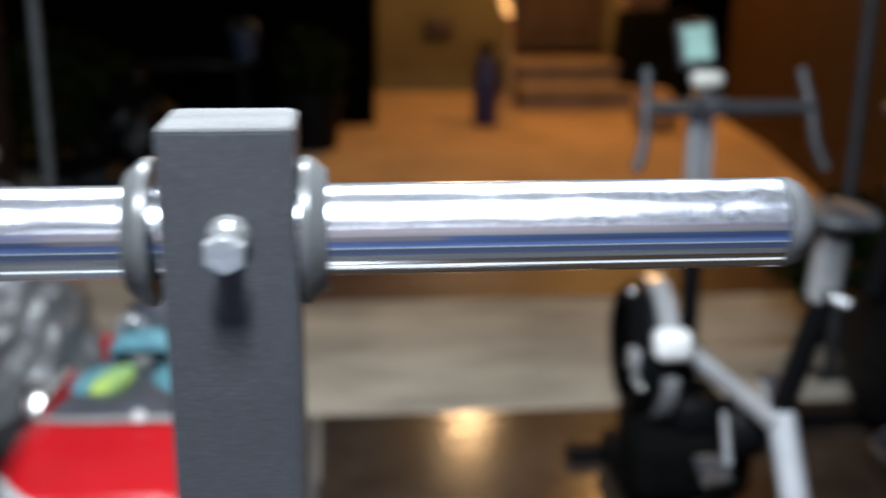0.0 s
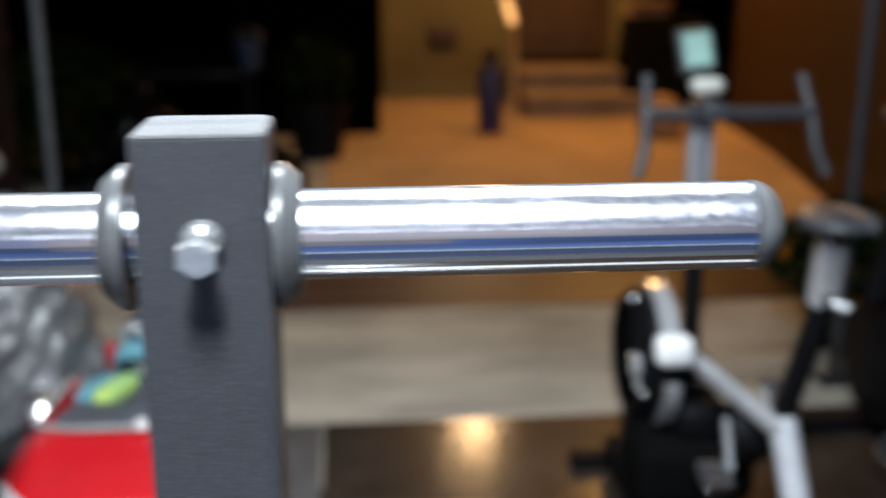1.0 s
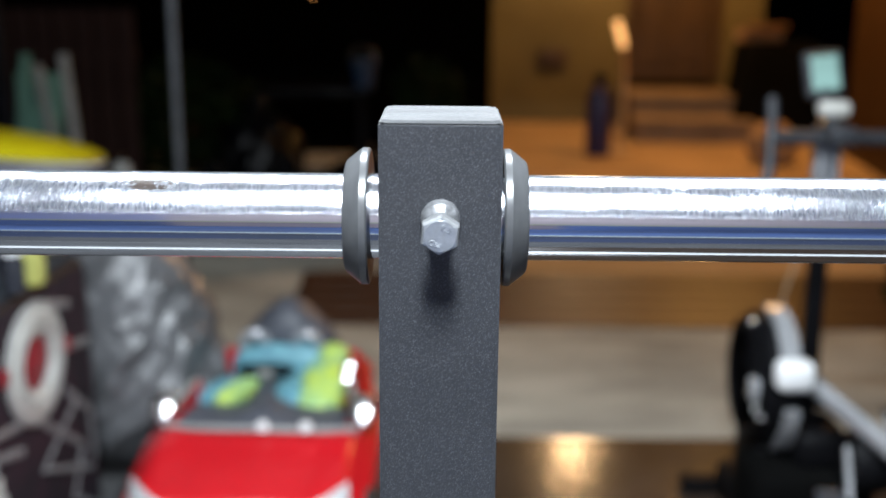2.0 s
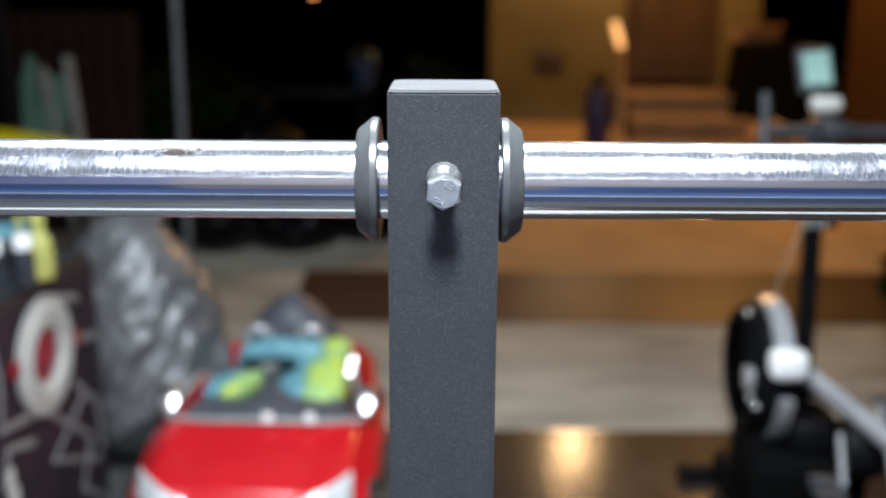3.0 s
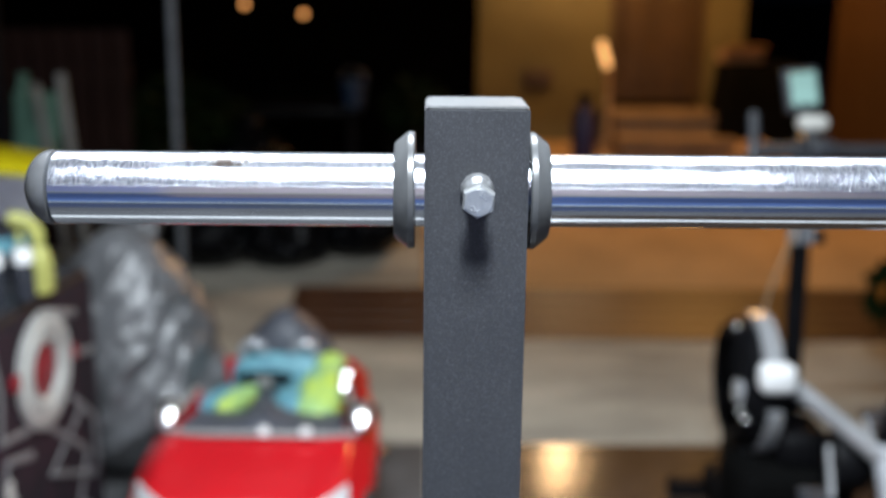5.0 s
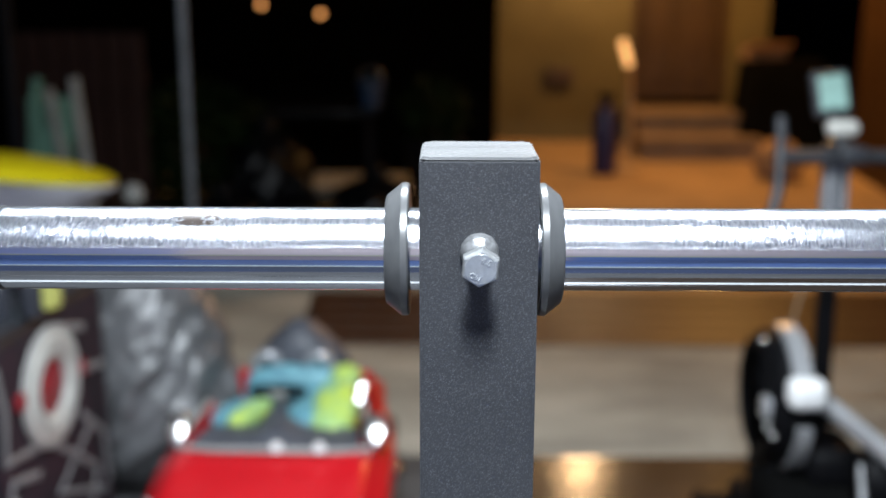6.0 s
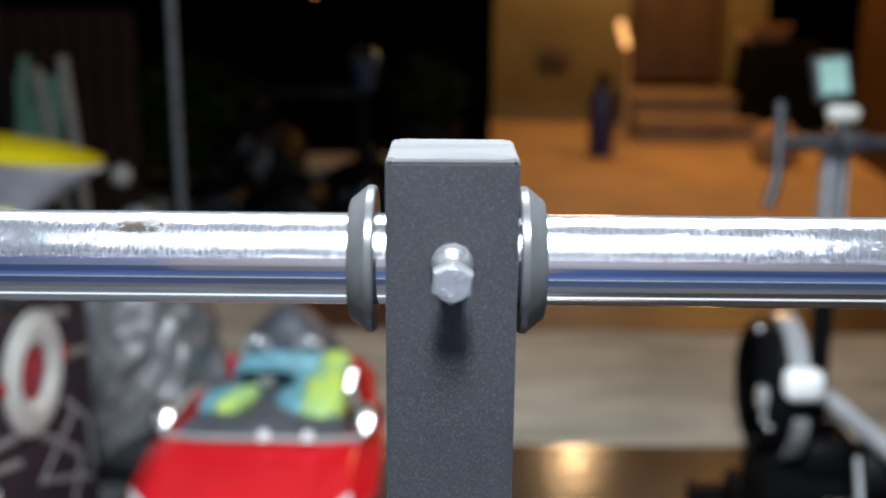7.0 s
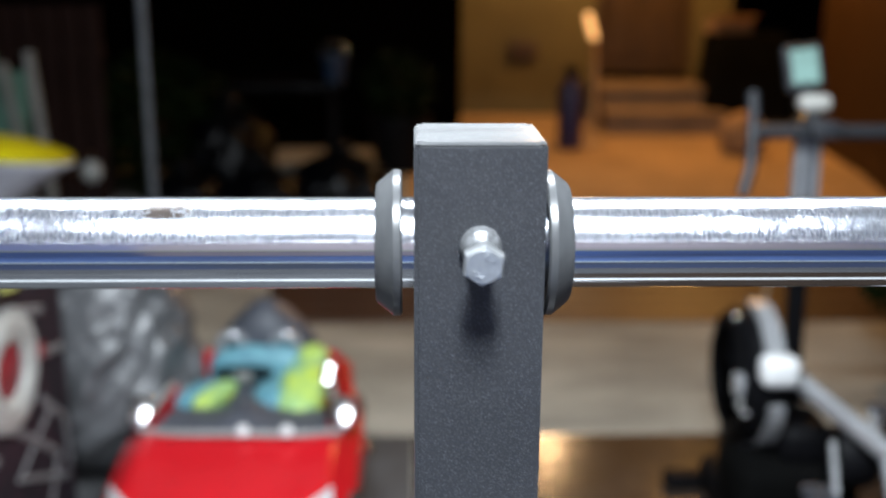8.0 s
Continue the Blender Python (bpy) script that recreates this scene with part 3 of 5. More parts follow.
alone("wall_left", box(-6.2, -4.45, 0, -6.05, 0.4, 2.8), "white", "plain white side wall", "wall", kind="structure", smooth=0)
alone("wall_right", box(6.05, -4.45, 0, 6.2, 0.4, 2.8), "white", "plain white side wall", "wall", kind="structure", smooth=0)

# house front with its door
alone("wall_house", box(0.36, 8.2, 0.2, 1.44, 8.4, 3.6), "stucco", "cream rendered house wall lit by a warm lantern", "wall", kind="structure", smooth=0)
alone("wall_house_side", box(2.20, 8.2, 0.2, 2.53, 8.4, 3.6), "stucco", "cream rendered house wall beside the door", "wall", kind="structure", smooth=0)
alone("wall_house_top", box(1.44, 8.2, 2.85, 2.20, 8.4, 3.6), "stucco", "cream rendered house wall above the door", "wall", kind="structure", smooth=0)
door = thing("door_1", (1.44, 8.26, 0.77), "brown panelled wooden front door, closed", "door", kind="structure")
part("leaf", box(0.05, 0, 0, 0.71, 0.05, 2.02, 0.004), "door", door)
for z0, z1 in ((0.12, 0.85), (1.0, 1.88)):
    for x0 in (0.12, 0.42):
        part("panel", box(x0, -0.014, z0, x0 + 0.22, 0.003, z1, 0.008), "door", door)
for x0 in (0.0, 0.71):
    part("jamb", box(x0, -0.08, 0, x0 + 0.05, 0.06, 2.08, 0.004), "door", door)
part("head", box(0.05, -0.08, 2.025, 0.71, 0.06, 2.08, 0.004), "door", door)
part("handle", lathe([(0.001, -0.07), (0.025, -0.06), (0.028, -0.045), (0.012, -0.03), (0.012, 0)], "Y", (0.64, 0.0, 1.0), 20), "shiny", door, "round metal door knob")
for i, (y0, z1) in enumerate(((7.35, 0.565), (7.63, 0.72))):
    st = thing("front_step", (0, 0, 0), "tan concrete step with an overhanging tread below the front door", "step", "front steps")
    y1 = 8.19 if i else 7.665
    part("tread", box(1.40, y0, z1 - 0.045, 2.30, y1, z1, 0.008), "step", st)
    part("riser", box(1.42, y0 + 0.03, drive_z(y0) - 0.1, 2.28, y1, z1 - 0.046), "step", st)
# added backdrop: its black colour stands for the unlit yard beyond
alone("night_backdrop", box(-8, 6.95, 0.1, 0.30, 7.15, 3.6), "nightblack", "near-black backdrop standing in for the darkness of the night", "wall", kind="structure", smooth=0)
# side wall of vertical boards
wall = thing("wall_cladding", (2.88, 4.55, 0), "dark brown vertical timber cladding wall", "wall", kind="structure")
part("backing", box(0.03, 0, 0, 0.18, 2.6, 3.4), "timber", wall, smooth=0)
board = mesh_of("board", box(0, 0.006, 0, 0.026, 0.194, 3.4, 0.004, segments=1), "timber")
for i in range(13):
    b = new("board", board)
    b.parent = wall
    b.location = (random.uniform(0, 0.006), 0.2 * i, 0)
part("skirting", box(-0.022, 0, 0.2, -0.002, 2.6, 0.46, 0.004), "timber", wall)

# lantern by the door
lan = thing("hanging_lantern", (1.03, 7.5, 2.13), "lit warm hanging lantern with a black frame", "lantern")
part("chain", tube([(0, 0, 0.17), (0, 0, 1.01)], 0.006, steps=6), "black", lan)
part("roof", lathe([(0.13, 0.10), (0.10, 0.12), (0.03, 0.17), (0.001, 0.18)], steps=24), "black", lan)
part("lamp_holder", lathe([(0.03, 0.03), (0.03, 0.10), (0.0, 0.10)], steps=20), "black", lan)
part("bulb_tip", lathe([(0.001, 0.015), (0.02, 0.018), (0.026, 0.03)], steps=20), "glow", lan, "glowing bulb")
for i in range(4):
    a = math.pi / 4 + i * math.pi / 2
    part("bar", tube([(0.09 * math.cos(a), 0.09 * math.sin(a), -0.10), (0.11 * math.cos(a), 0.11 * math.sin(a), 0.11)], 0.005, steps=6), "black", lan)
part("base", lathe([(0.085, -0.10), (0.095, -0.10), (0.095, -0.09), (0.085, -0.09), (0.085, -0.10)], steps=24), "black", lan)
alone("porch_soffit", box(0.3, 6.4, 3.14, 3.0, 8.4, 3.24), "timber", "brown timber porch soffit", "ceiling", kind="structure", smooth=0)
meter = thing("outlet_box", (0.86, 8.2, 0.95), "small brown outlet box on the cream wall", "outlet box")
part("body", box(-0.11, -0.05, -0.07, 0.11, 0, 0.07, 0.01), "door", meter)
part("flap", box(-0.09, -0.062, -0.05, 0.09, -0.052, 0.05, 0.004), "door", meter)

# ceiling fixtures
fix = thing("ceiling_light", (0.0, -0.75, 2.8), "white LED panel light on the carport ceiling", "ceiling light")
part("frame", box(-0.16, -0.26, -0.06, 0.16, 0.26, 0, 0.006), "white", fix)
part("diffuser", box(-0.13, -0.23, -0.072, 0.13, 0.23, -0.062, 0.003), "led", fix, "glowing diffuser")
fix = thing("tube_lamp", (0.0, 0.90, 2.8), "white LED tube light on the carport ceiling", "ceiling light")
part("housing", box(-0.78, -0.05, -0.05, 0.78, 0.05, 0, 0.006), "white", fix)
part("tube", tube([(-0.75, 0, -0.07), (0.75, 0, -0.07)], 0.018), "led", fix, "glowing tube")
rear = thing("tube_lamp", (0.0, -3.7, 2.8), "long white LED tube light on the carport ceiling", "ceiling light")
part("housing", box(-1.63, -0.05, -0.05, 1.63, 0.05, 0, 0.006), "white", rear)
part("tube", tube([(-1.6, 0, -0.07), (1.6, 0, -0.07)], 0.018), "led", rear, "glowing tube")
alone("door_header", box(-6.2, 3.32, 2.0, 6.2, 3.44, 2.797), "white", "plain white beam over the carport opening", "beam", kind="structure", smooth=0)

# carport posts
for x, y, mat, r, lab in ((-0.968, 3.256, "steel", 0.0165, "grey galvanised steel carport post"), (1.948, 3.2, "darkgrey", 0.023, "dark grey steel carport post"),
                          (-2.10, 4.5, "blackpole", 0.028, "thin black steel carport post")):
    p = thing("carport_post", (x, y, 0), lab, "post", "carport posts")
    part("pole", tube([(0, 0, 0.006), (0, 0, 2.8)], r, steps=20), mat, p)
    part("foot_plate", box(-0.07, -0.07, 0.0, 0.07, 0.07, 0.008, 0.002), mat, p)

# ---------- the rack: post, chrome sleeve, collars, bolt ----------
W, TOP, AXIS = 0.070, 1.5491, 1.489
rack = thing("weight_rack", (0, 0, 0.012), "charcoal steel gym rack upright with a horizontal chrome weight sleeve", "gym rack")
h = TOP - 0.012
bm = box(-W / 2, -W / 2, 0.008, W / 2, W / 2, h)
bmesh.ops.bevel(bm, geom=[e for e in bm.edges if abs(e.verts[0].co.z - e.verts[1].co.z) > 1], offset=0.0026, segments=4, affect="EDGES")
bmesh.ops.bevel(bm, geom=[e for e in bm.edges if min(e.verts[0].co.z, e.verts[1].co.z) > h - 1e-4], offset=0.0006, segments=2, affect="EDGES")
part("upright", bm, "post", rack)
bm = box(-W / 2 + 0.0006, -W / 2 + 0.0006, h + 0.0007, W / 2 - 0.0006, W / 2 - 0.0006, h + 0.0022)
bmesh.ops.bevel(bm, geom=[e for e in bm.edges if abs(e.verts[0].co.z - e.verts[1].co.z) > 0.001], offset=0.0032, segments=6, affect="EDGES")
bmesh.ops.bevel(bm, geom=[e for e in bm.edges if min(e.verts[0].co.z, e.verts[1].co.z) > h + 0.0021], offset=0.0012, segments=4, affect="EDGES")
part("end_cap", bm, "cap", rack, "light grey plastic end cap")
part("cap_seam", box(-W / 2 + 0.002, -W / 2 + 0.002, h + 0.0001, W / 2 - 0.002, W / 2 - 0.002, h + 0.0006), "black", rack, "dark seam under the cap")
part("base_beam", box(-0.035, -0.5, 0.0, 0.035, 0.35, 0.06, 0.004), "post", rack)
part("cross_foot", box(-0.4, -0.57, 0.0, 0.4, -0.50, 0.06, 0.004), "post", rack)
part("cross_foot", box(-0.4, 0.35, 0.0, 0.4, 0.42, 0.06, 0.004), "post", rack)
zb = AXIS - 0.012
R = 0.0255
ch = 0.002
sl = part("sleeve", lathe([(0.0, -0.292), (R - ch, -0.292), (R, -0.292 + ch)] + [(R, -0.29 + 0.6 * i / 12) for i in range(1, 12)] + [(R, 0.307 - ch), (R - ch, 0.307), (0.0, 0.307)], "X", (0, 0, 0), 96),
          "chrome", rack, "scratched chrome sleeve with dusty, rust-flecked upper side", smooth=50)
sl.location = (0, 0, zb)
for s, x in ((-1, -0.2915), (1, 0.3065)):
    prof = [(0.0, x - s * 0.01), (R - 0.002, x - s * 0.01), (R - 0.002, x + s * 0.0005), (R + 0.0006, x + s * 0.001)]
    prof += [(R * math.cos(radians(a)) + 0.0006, x + s * (0.002 + 0.0185 * math.sin(radians(a)))) for a in range(8, 90, 9)] + [(0.0, x + s * 0.0205)]
    part("sleeve_cap", lathe(prof, "X", (0, 0, zb), 48), "endcap", rack, "rounded charcoal rubber cap", smooth=60)
for s, gap in ((-1, 0.0065), (1, 0.0015)):
    x0 = W / 2 + gap
    prof = [(R + 0.0006, x0 + 0.002), (0.0396, x0), (0.0409, x0 + 0.0010), (0.0411, x0 + 0.0046), (0.0404, x0 + 0.0056), (0.0338, x0 + 0.0138), (0.0325, x0 + 0.0146), (R + 0.0006, x0 + 0.0146)]
    part("collar", lathe([(r, s * x) for r, x in prof], "X", (0, 0, zb), 72), "collar", rack, "bevelled black nylon collar", smooth=12)
# the set bolt leans down a little; built along its own -y
BOLT = pose(0.0003, -W / 2, zb + 0.0070, 7.5, 0, 0)
bolt = part("bolt", tube([(0, 0.004, 0), (0, -0.0215, 0)], 0.0058, steps=24), "zinc", rack, "zinc-plated set bolt")
bolt.matrix_basis = BOLT
bm = lathe([(0.0, 0.004), (0.0109, 0.0035), (0.0112, 0.0), (0.0112, -0.0040), (0.0105, -0.0060), (0.0086, -0.0078), (0.0070, -0.0096), (0.0064, -0.0120), (0.0066, -0.0150), (0.0, -0.0150)], "Y", (0, 0, 0), 64)
for v in bm.verts:
    v.co += Vector((1, 0, 1)) * 0.0005 * noise.noise(v.co * 300)
part("weld_nut", bm, "weld", bolt, "rough welded nut", smooth=25)
bm = bmesh.new()
yh = -0.0200
rings = []
for rr, y in ((0.0106, yh), (0.0118, yh - 0.0006), (0.0118, yh - 0.0062), (0.0106, yh - 0.0078)):
    rings.append([bm.verts.new((rr * math.cos(radians(60 * k + 26)), y, rr * math.sin(radians(60 * k + 26)))) for k in range(6)])
for a, b in zip(rings, rings[1:]):
    for k in range(6):
        bm.faces.new((a[k], a[(k + 1) % 6], b[(k + 1) % 6], b[k]))
bm.faces.new(rings[0])
bm.faces.new(rings[-1])
bmesh.ops.bevel(bm, geom=bm.edges[:], offset=0.0003, segments=2, affect="EDGES")
lathe([(0.0, yh - 0.0076), (0.0093, yh - 0.0076), (0.0090, yh - 0.0083), (0.0, yh - 0.0083)], "Y", (0, 0, 0), 32, bm)
part("bolt_head", bm, "zinc", bolt, "hexagonal bolt head", smooth=25)


def words(text, size, m, mat, parent, name="marking"):
    data = bpy.data.curves.new(name, "FONT")
    data.body, data.size, data.extrude, data.align_x, data.align_y = text, size, 0.0003, "CENTER", "CENTER"
    tmp = new("tmp", data)
    me = bpy.data.meshes.new_from_object(tmp.evaluated_get(bpy.context.evaluated_depsgraph_get()))
    bpy.data.objects.remove(tmp)
    me.materials.append(M[mat])
    ob = new(name, me)
    ob.parent, ob.matrix_basis = parent, m
    return ob


words("8.8", 0.0050, pose(0.0032, yh - 0.0084, 0.0045, 90, 0, 0) @ pose(0, 0, 0, 0, 0, -28), "zinc", bolt)
words("MD", 0.0046, pose(-0.0030, yh - 0.0084, -0.0044, 90, 0, 0) @ pose(0, 0, 0, 0, 0, 152), "zinc", bolt)
# unseen pale bar, added so the sleeve's underside mirrors a bright line
low = part("reflected_bar", lathe([(0.0, -0.45), (R, -0.45), (R, 0.45), (0.0, 0.45)], "X", (0, 0, 0), 48), "ringgrey", rack, "unseen pale bar mirrored in the sleeve's underside", smooth=50)
low.location = (0, 0.0, 1.155)

# ---------- red ride-on car ----------
car = thing("ride_on_car", (-0.545, 1.92, 0.012), "red plastic children's ride-on convertible car with chrome trim", "toy car", turn=-1.5)


def ease(a, b, t):
    u = min(1.0, max(0.0, (t - a) / (b - a)))
    return u * u * (3 - 2 * u)


def car_half(t):
    return 0.340 * (1 - 0.30 * (1 - ease(-0.06, 0.16, t))) - 0.065 * ease(0.45, 0.85, t) - 0.07 * ease(0.88, 1.02, t)


def car_top(t, j):
    z = 0.205 + 0.097 * ease(-0.10, 0.42, t) + 0.055 * ease(0.36, 0.75, t) - 0.10 * ease(0.86, 1.05, t)
    z -= 0.05 * (1 - ease(0.0, 0.06, t))
    bowl = ease(0.335, 0.38, t) * (1 - ease(0.86, 0.90, t)) * (1 - ease(0.76, 0.84, abs(j)))
    z += 0.028 * (1 - j * j) * (1 - ease(0.36, 0.5, t)) + 0.02 * (1 - abs(j)) * ease(0.88, 0.95, t)
    z -= 0.045 * ease(0.80, 1.0, abs(j))
    # raised wings over the headlights
    z += 0.012 * math.exp(-((abs(j) - 0.74) / 0.16) ** 2) * (1 - ease(0.2, 0.45, t))
    return z + (0.15 - z) * bowl


LEN = 1.08
bm = bmesh.new()
NT, NJ = 80, 44
grid = []
for i in range(NT + 1):
    t = i / NT
    w = car_half(t)
    row = []
    for j in range(NJ + 1):
        u = -1 + 2 * j / NJ
        row.append(bm.verts.new((w * u, t * LEN, car_top(t, u))))
    zt = row[0].co.z
    left = [bm.verts.new((-w * k, t * LEN, z)) for k, z in ((0.96, 0.075), (1.02, 0.13), (1.035, zt * 0.62 + 0.03), (1.025, zt - 0.02))]
    right = [bm.verts.new((-v.co.x, v.co.y, v.co.z)) for v in reversed(left)]
    grid.append(left + row + right)
for a, b in zip(grid, grid[1:]):
    for k in range(len(a) - 1):
        bm.faces.new((a[k], a[k + 1], b[k + 1], b[k]))
bm.faces.new(grid[0])
bm.faces.new(grid[-1])
part("body", bm, "red", car, smooth=60)
part("chassis", box(-0.24, 0.06, 0.05, 0.24, 1.0, 0.08, 0.01), "cargrey", car)
part("cockpit_tub", box(-0.215, 0.46, 0.152, 0.205, 0.90, 0.165, 0.004), "cargrey", car)
bm = bmesh.new()
dash = []
for i in range(13):
    u = -1 + i / 6
    ridge = 0.022 * math.exp(-(u / 0.22) ** 2)
    dash.append([bm.verts.new(p) for p in ((0.262 * u, 0.345, 0.318 - 0.016 * u * u), (0.250 * u, 0.41, 0.330 + ridge - 0.012 * u * u), (0.225 * u, 0.53, 0.322 + 1.6 * ridge), (0.21 * u, 0.58, 0.30 + 1.8 * ridge), (0.20 * u, 0.60, 0.17))])
for a, b in zip(dash, dash[1:]):
    for k in range(4):
        bm.faces.new((a[k], b[k], b[k + 1], a[k + 1]))
part("dashboard", bm, "cargrey", car, "grey plastic dashboard")
part("windscreen_trim", tube(bend([(-0.288, 0.395, 0.310), (-0.18, 0.343, 0.325), (0, 0.328, 0.332), (0.18, 0.343, 0.325), (0.288, 0.395, 0.310)]), 0.010), "ringgrey", car, "pale grey windscreen trim")
for x in (0.020, 0.145):
    part("wiper_boss", lathe([(0.0, 0.024), (0.015, 0.020), (0.020, 0)], at=(x, 0.328, 0.334), steps=20), "gloss", car, "small bright boss")
for q in (-1, 1):
    part("screen_pillar", tube(bend([(q * 0.285, 0.43, 0.318), (q * 0.262, 0.52, 0.352), (q * 0.246, 0.62, 0.362)]), 0.009), "ringgrey", car, "pale grey screen pillar")
wheel = part("steering_wheel", tube(bend([(-0.085, 0, 0.0), (-0.05, 0, 0.018), (0.05, 0, 0.018), (0.085, 0, 0.0), (0.05, 0, -0.018), (-0.05, 0, -0.018), (-0.085, 0, 0.0)]), 0.011), "black", car, "black steering wheel")
wheel.matrix_basis = pose(-0.04, 0.69, 0.372, 25, 0, 0)
part("steering_boss", box(-0.026, -0.02, -0.03, 0.026, 0.012, 0.012, 0.008), "ringgrey", wheel, "grey steering boss")
part("console", box(-0.075, 0.56, 0.166, 0.0, 0.80, 0.325, 0.02), "cargrey", car, "grey centre console")
part("seat_back", pad(0.165, 0.05, 0.12, pose(-0.015, 0.84, 0.285, -10, 0, 0), 3.5), "teal", car, "turquoise patterned seat back")
part("seat_cushion", pad(0.036, 0.100, 0.034, pose(-0.118, 0.625, 0.320, 4, 0, -26), 2.6, 1.0), "lime", car, "lime green cushion")
part("seat_cushion", pad(0.036, 0.085, 0.028, pose(-0.180, 0.640, 0.318, 4, 0, -26), 2.6, 2.0), "teal", car, "pale turquoise cushion")
part("seat_cushion", pad(0.055, 0.075, 0.034, pose(0.060, 0.615, 0.318, 6, 0, 24), 2.4, 3.0), "teal", car, "turquoise cushion")
part("side_cushion", pad(0.075, 0.150, 0.052, pose(0.148, 0.655, 0.328, 14, -6, -3), 2.6, 4.0), "lime", car, "lime green cushion")
part("side_cushion", pad(0.055, 0.075, 0.050, pose(0.165, 0.80, 0.360, 30, 0, 0), 2.3, 5.0), "lime", car, "lime green cushion")
bm = bmesh.new()
bmesh.ops.create_icosphere(bm, subdivisions=4, radius=1)
for v in bm.verts:
    p = v.co
    z = math.copysign(abs(p.z) ** 0.62, p.z)
    side = 0.178 - 0.115 * max(0.0, z) ** 1.25
    v.co = Vector((-0.012 + side * math.copysign(abs(p.x) ** 0.8, p.x), 1.0 + 0.11 * p.y, 0.35 + (0.172 if z > 0 else 0.10) * z))
part("headrest_fairing", bm, "cargrey", car, "dark grey rear fairing")
for x in (-0.115, 0.065):
    part("roll_hoop", tube(bend([(x - 0.038, 0.905, 0.33), (x - 0.034, 0.90, 0.40), (x, 0.895, 0.425), (x + 0.034, 0.90, 0.40), (x + 0.038, 0.905, 0.33)]), 0.021), "silver", car, "satin metal roll hoop")
    part("hoop_boss", lathe([(0.0, -0.012), (0.016, -0.008), (0.020, 0.0), (0.016, 0.012)], "Y", (x + (0.052 if x < 0 else -0.052), 0.892, 0.37), 20), "shiny", car, "chrome boss")
for y, z in ((0.74, 0.372), (0.66, 0.362)):
    bm = bmesh.new()
    bmesh.ops.create_icosphere(bm, subdivisions=3, radius=0.024)
    for v in bm.verts:
        v.co = Vector((v.co.x, 0.3 * v.co.y, v.co.z))
    bmesh.ops.transform(bm, matrix=pose(0.222, y, z + 0.008, -45, 0, 0), verts=bm.verts)
    part("sill_knob", bm, "shiny", car, "bright chrome knob")
for s in (-1, 1):
    mir = part("mirror", tube([(s * 0.265, 0.43, 0.305), (s * 0.295, 0.43, 0.335)], 0.012), "red", car)
    bm = bmesh.new()
    bmesh.ops.create_icosphere(bm, subdivisions=3, radius=1)
    for v in bm.verts:
        a, b = (v.co.y - v.co.z) * 0.7071, (v.co.y + v.co.z) * 0.7071
        v.co = Vector((s * 0.298 + 0.040 * v.co.x, 0.43 + 0.7071 * (0.016 * a + 0.056 * b), 0.355 + 0.7071 * (0.056 * b - 0.016 * a)))
    part("mirror_shell", bm, "shiny", mir, "bright chrome mirror shell")
    part("mirror_stem", pad(0.020, 0.018, 0.020, pose(s * 0.290, 0.415, 0.318), 2.2), "shiny", mir, "bright chrome stem")
    bm = bmesh.new()
    pts = []
    for k in range(9):
        t = k / 8
        x = 0.148 + 0.145 * t
        pts.append((s * x, -0.010 + 0.085 * t * t, 0.200 + 0.030 * t, 0.032 + 0.026 * t))
    up = [bm.verts.new((x, y + 0.030, z + hh)) for x, y, z, hh in pts]
    mid = [bm.verts.new((x * 1.02, y - 0.012, z)) for x, y, z, hh in pts]
    dn = [bm.verts.new((x, y - 0.006, z - hh)) for x, y, z, hh in pts]
    bk = [bm.verts.new((x, y + 0.06, z)) for x, y, z, hh in pts]
    for a, b in ((up, mid), (mid, dn), (dn, bk), (bk, up)):
        for k in range(8):
            bm.faces.new((a[k], a[k + 1], b[k + 1], b[k]))
    for k in (0, 8):
        bm.faces.new((up[k], mid[k], dn[k], bk[k]))
    part("headlight", bm, "lens", car, "bright clear headlight", smooth=60)
    part("door_handle", tube(bend([(s * 0.345, 0.46, 0.20), (s * 0.364, 0.49, 0.205), (s * 0.345, 0.52, 0.21)]), 0.013), "shiny", car, "chrome door handle")
    for y, s2 in ((0.20, 1), (0.85, 0.9)):
        wl = part("wheel", lathe([(0.06, -0.04), (0.10, -0.04), (0.11, -0.025), (0.11, 0.025), (0.10, 0.04), (0.06, 0.04)], "X", (s * s2 * 0.312, y, 0.110), 36), "tyre", car, "black plastic wheel")
        part("hub", lathe([(0.062, s * 0.036), (0.055, s * 0.044), (0.03, s * 0.050), (0.0, s * 0.054)], "X", (s * s2 * 0.312, y, 0.110), 28), "shiny", wl, "chrome hub")
grl = part("grille", box(-0.135, -0.012, 0.09, 0.135, 0.03, 0.205, 0.012), "darkgrey", car, "dark grille with chrome frame")
part("grille_frame", tube(bend([(-0.140, -0.010, 0.216), (-0.07, -0.022, 0.226), (0.07, -0.022, 0.226), (0.140, -0.010, 0.216), (0.11, -0.014, 0.10), (-0.11, -0.014, 0.10), (-0.140, -0.004, 0.205)]), 0.015), "lens", grl)
for k in range(5):
    part("grille_bar", box(-0.125, -0.020, 0.115 + 0.017 * k, 0.125, -0.010, 0.124 + 0.017 * k, 0.002), "shiny", grl)

# ---------- loudspeaker box with bottles on it ----------
spk = thing("party_speaker", (-1.072, 2.038, 0.012), "tall black party loudspeaker with white ring and zigzag lines", "loudspeaker", turn=-5)
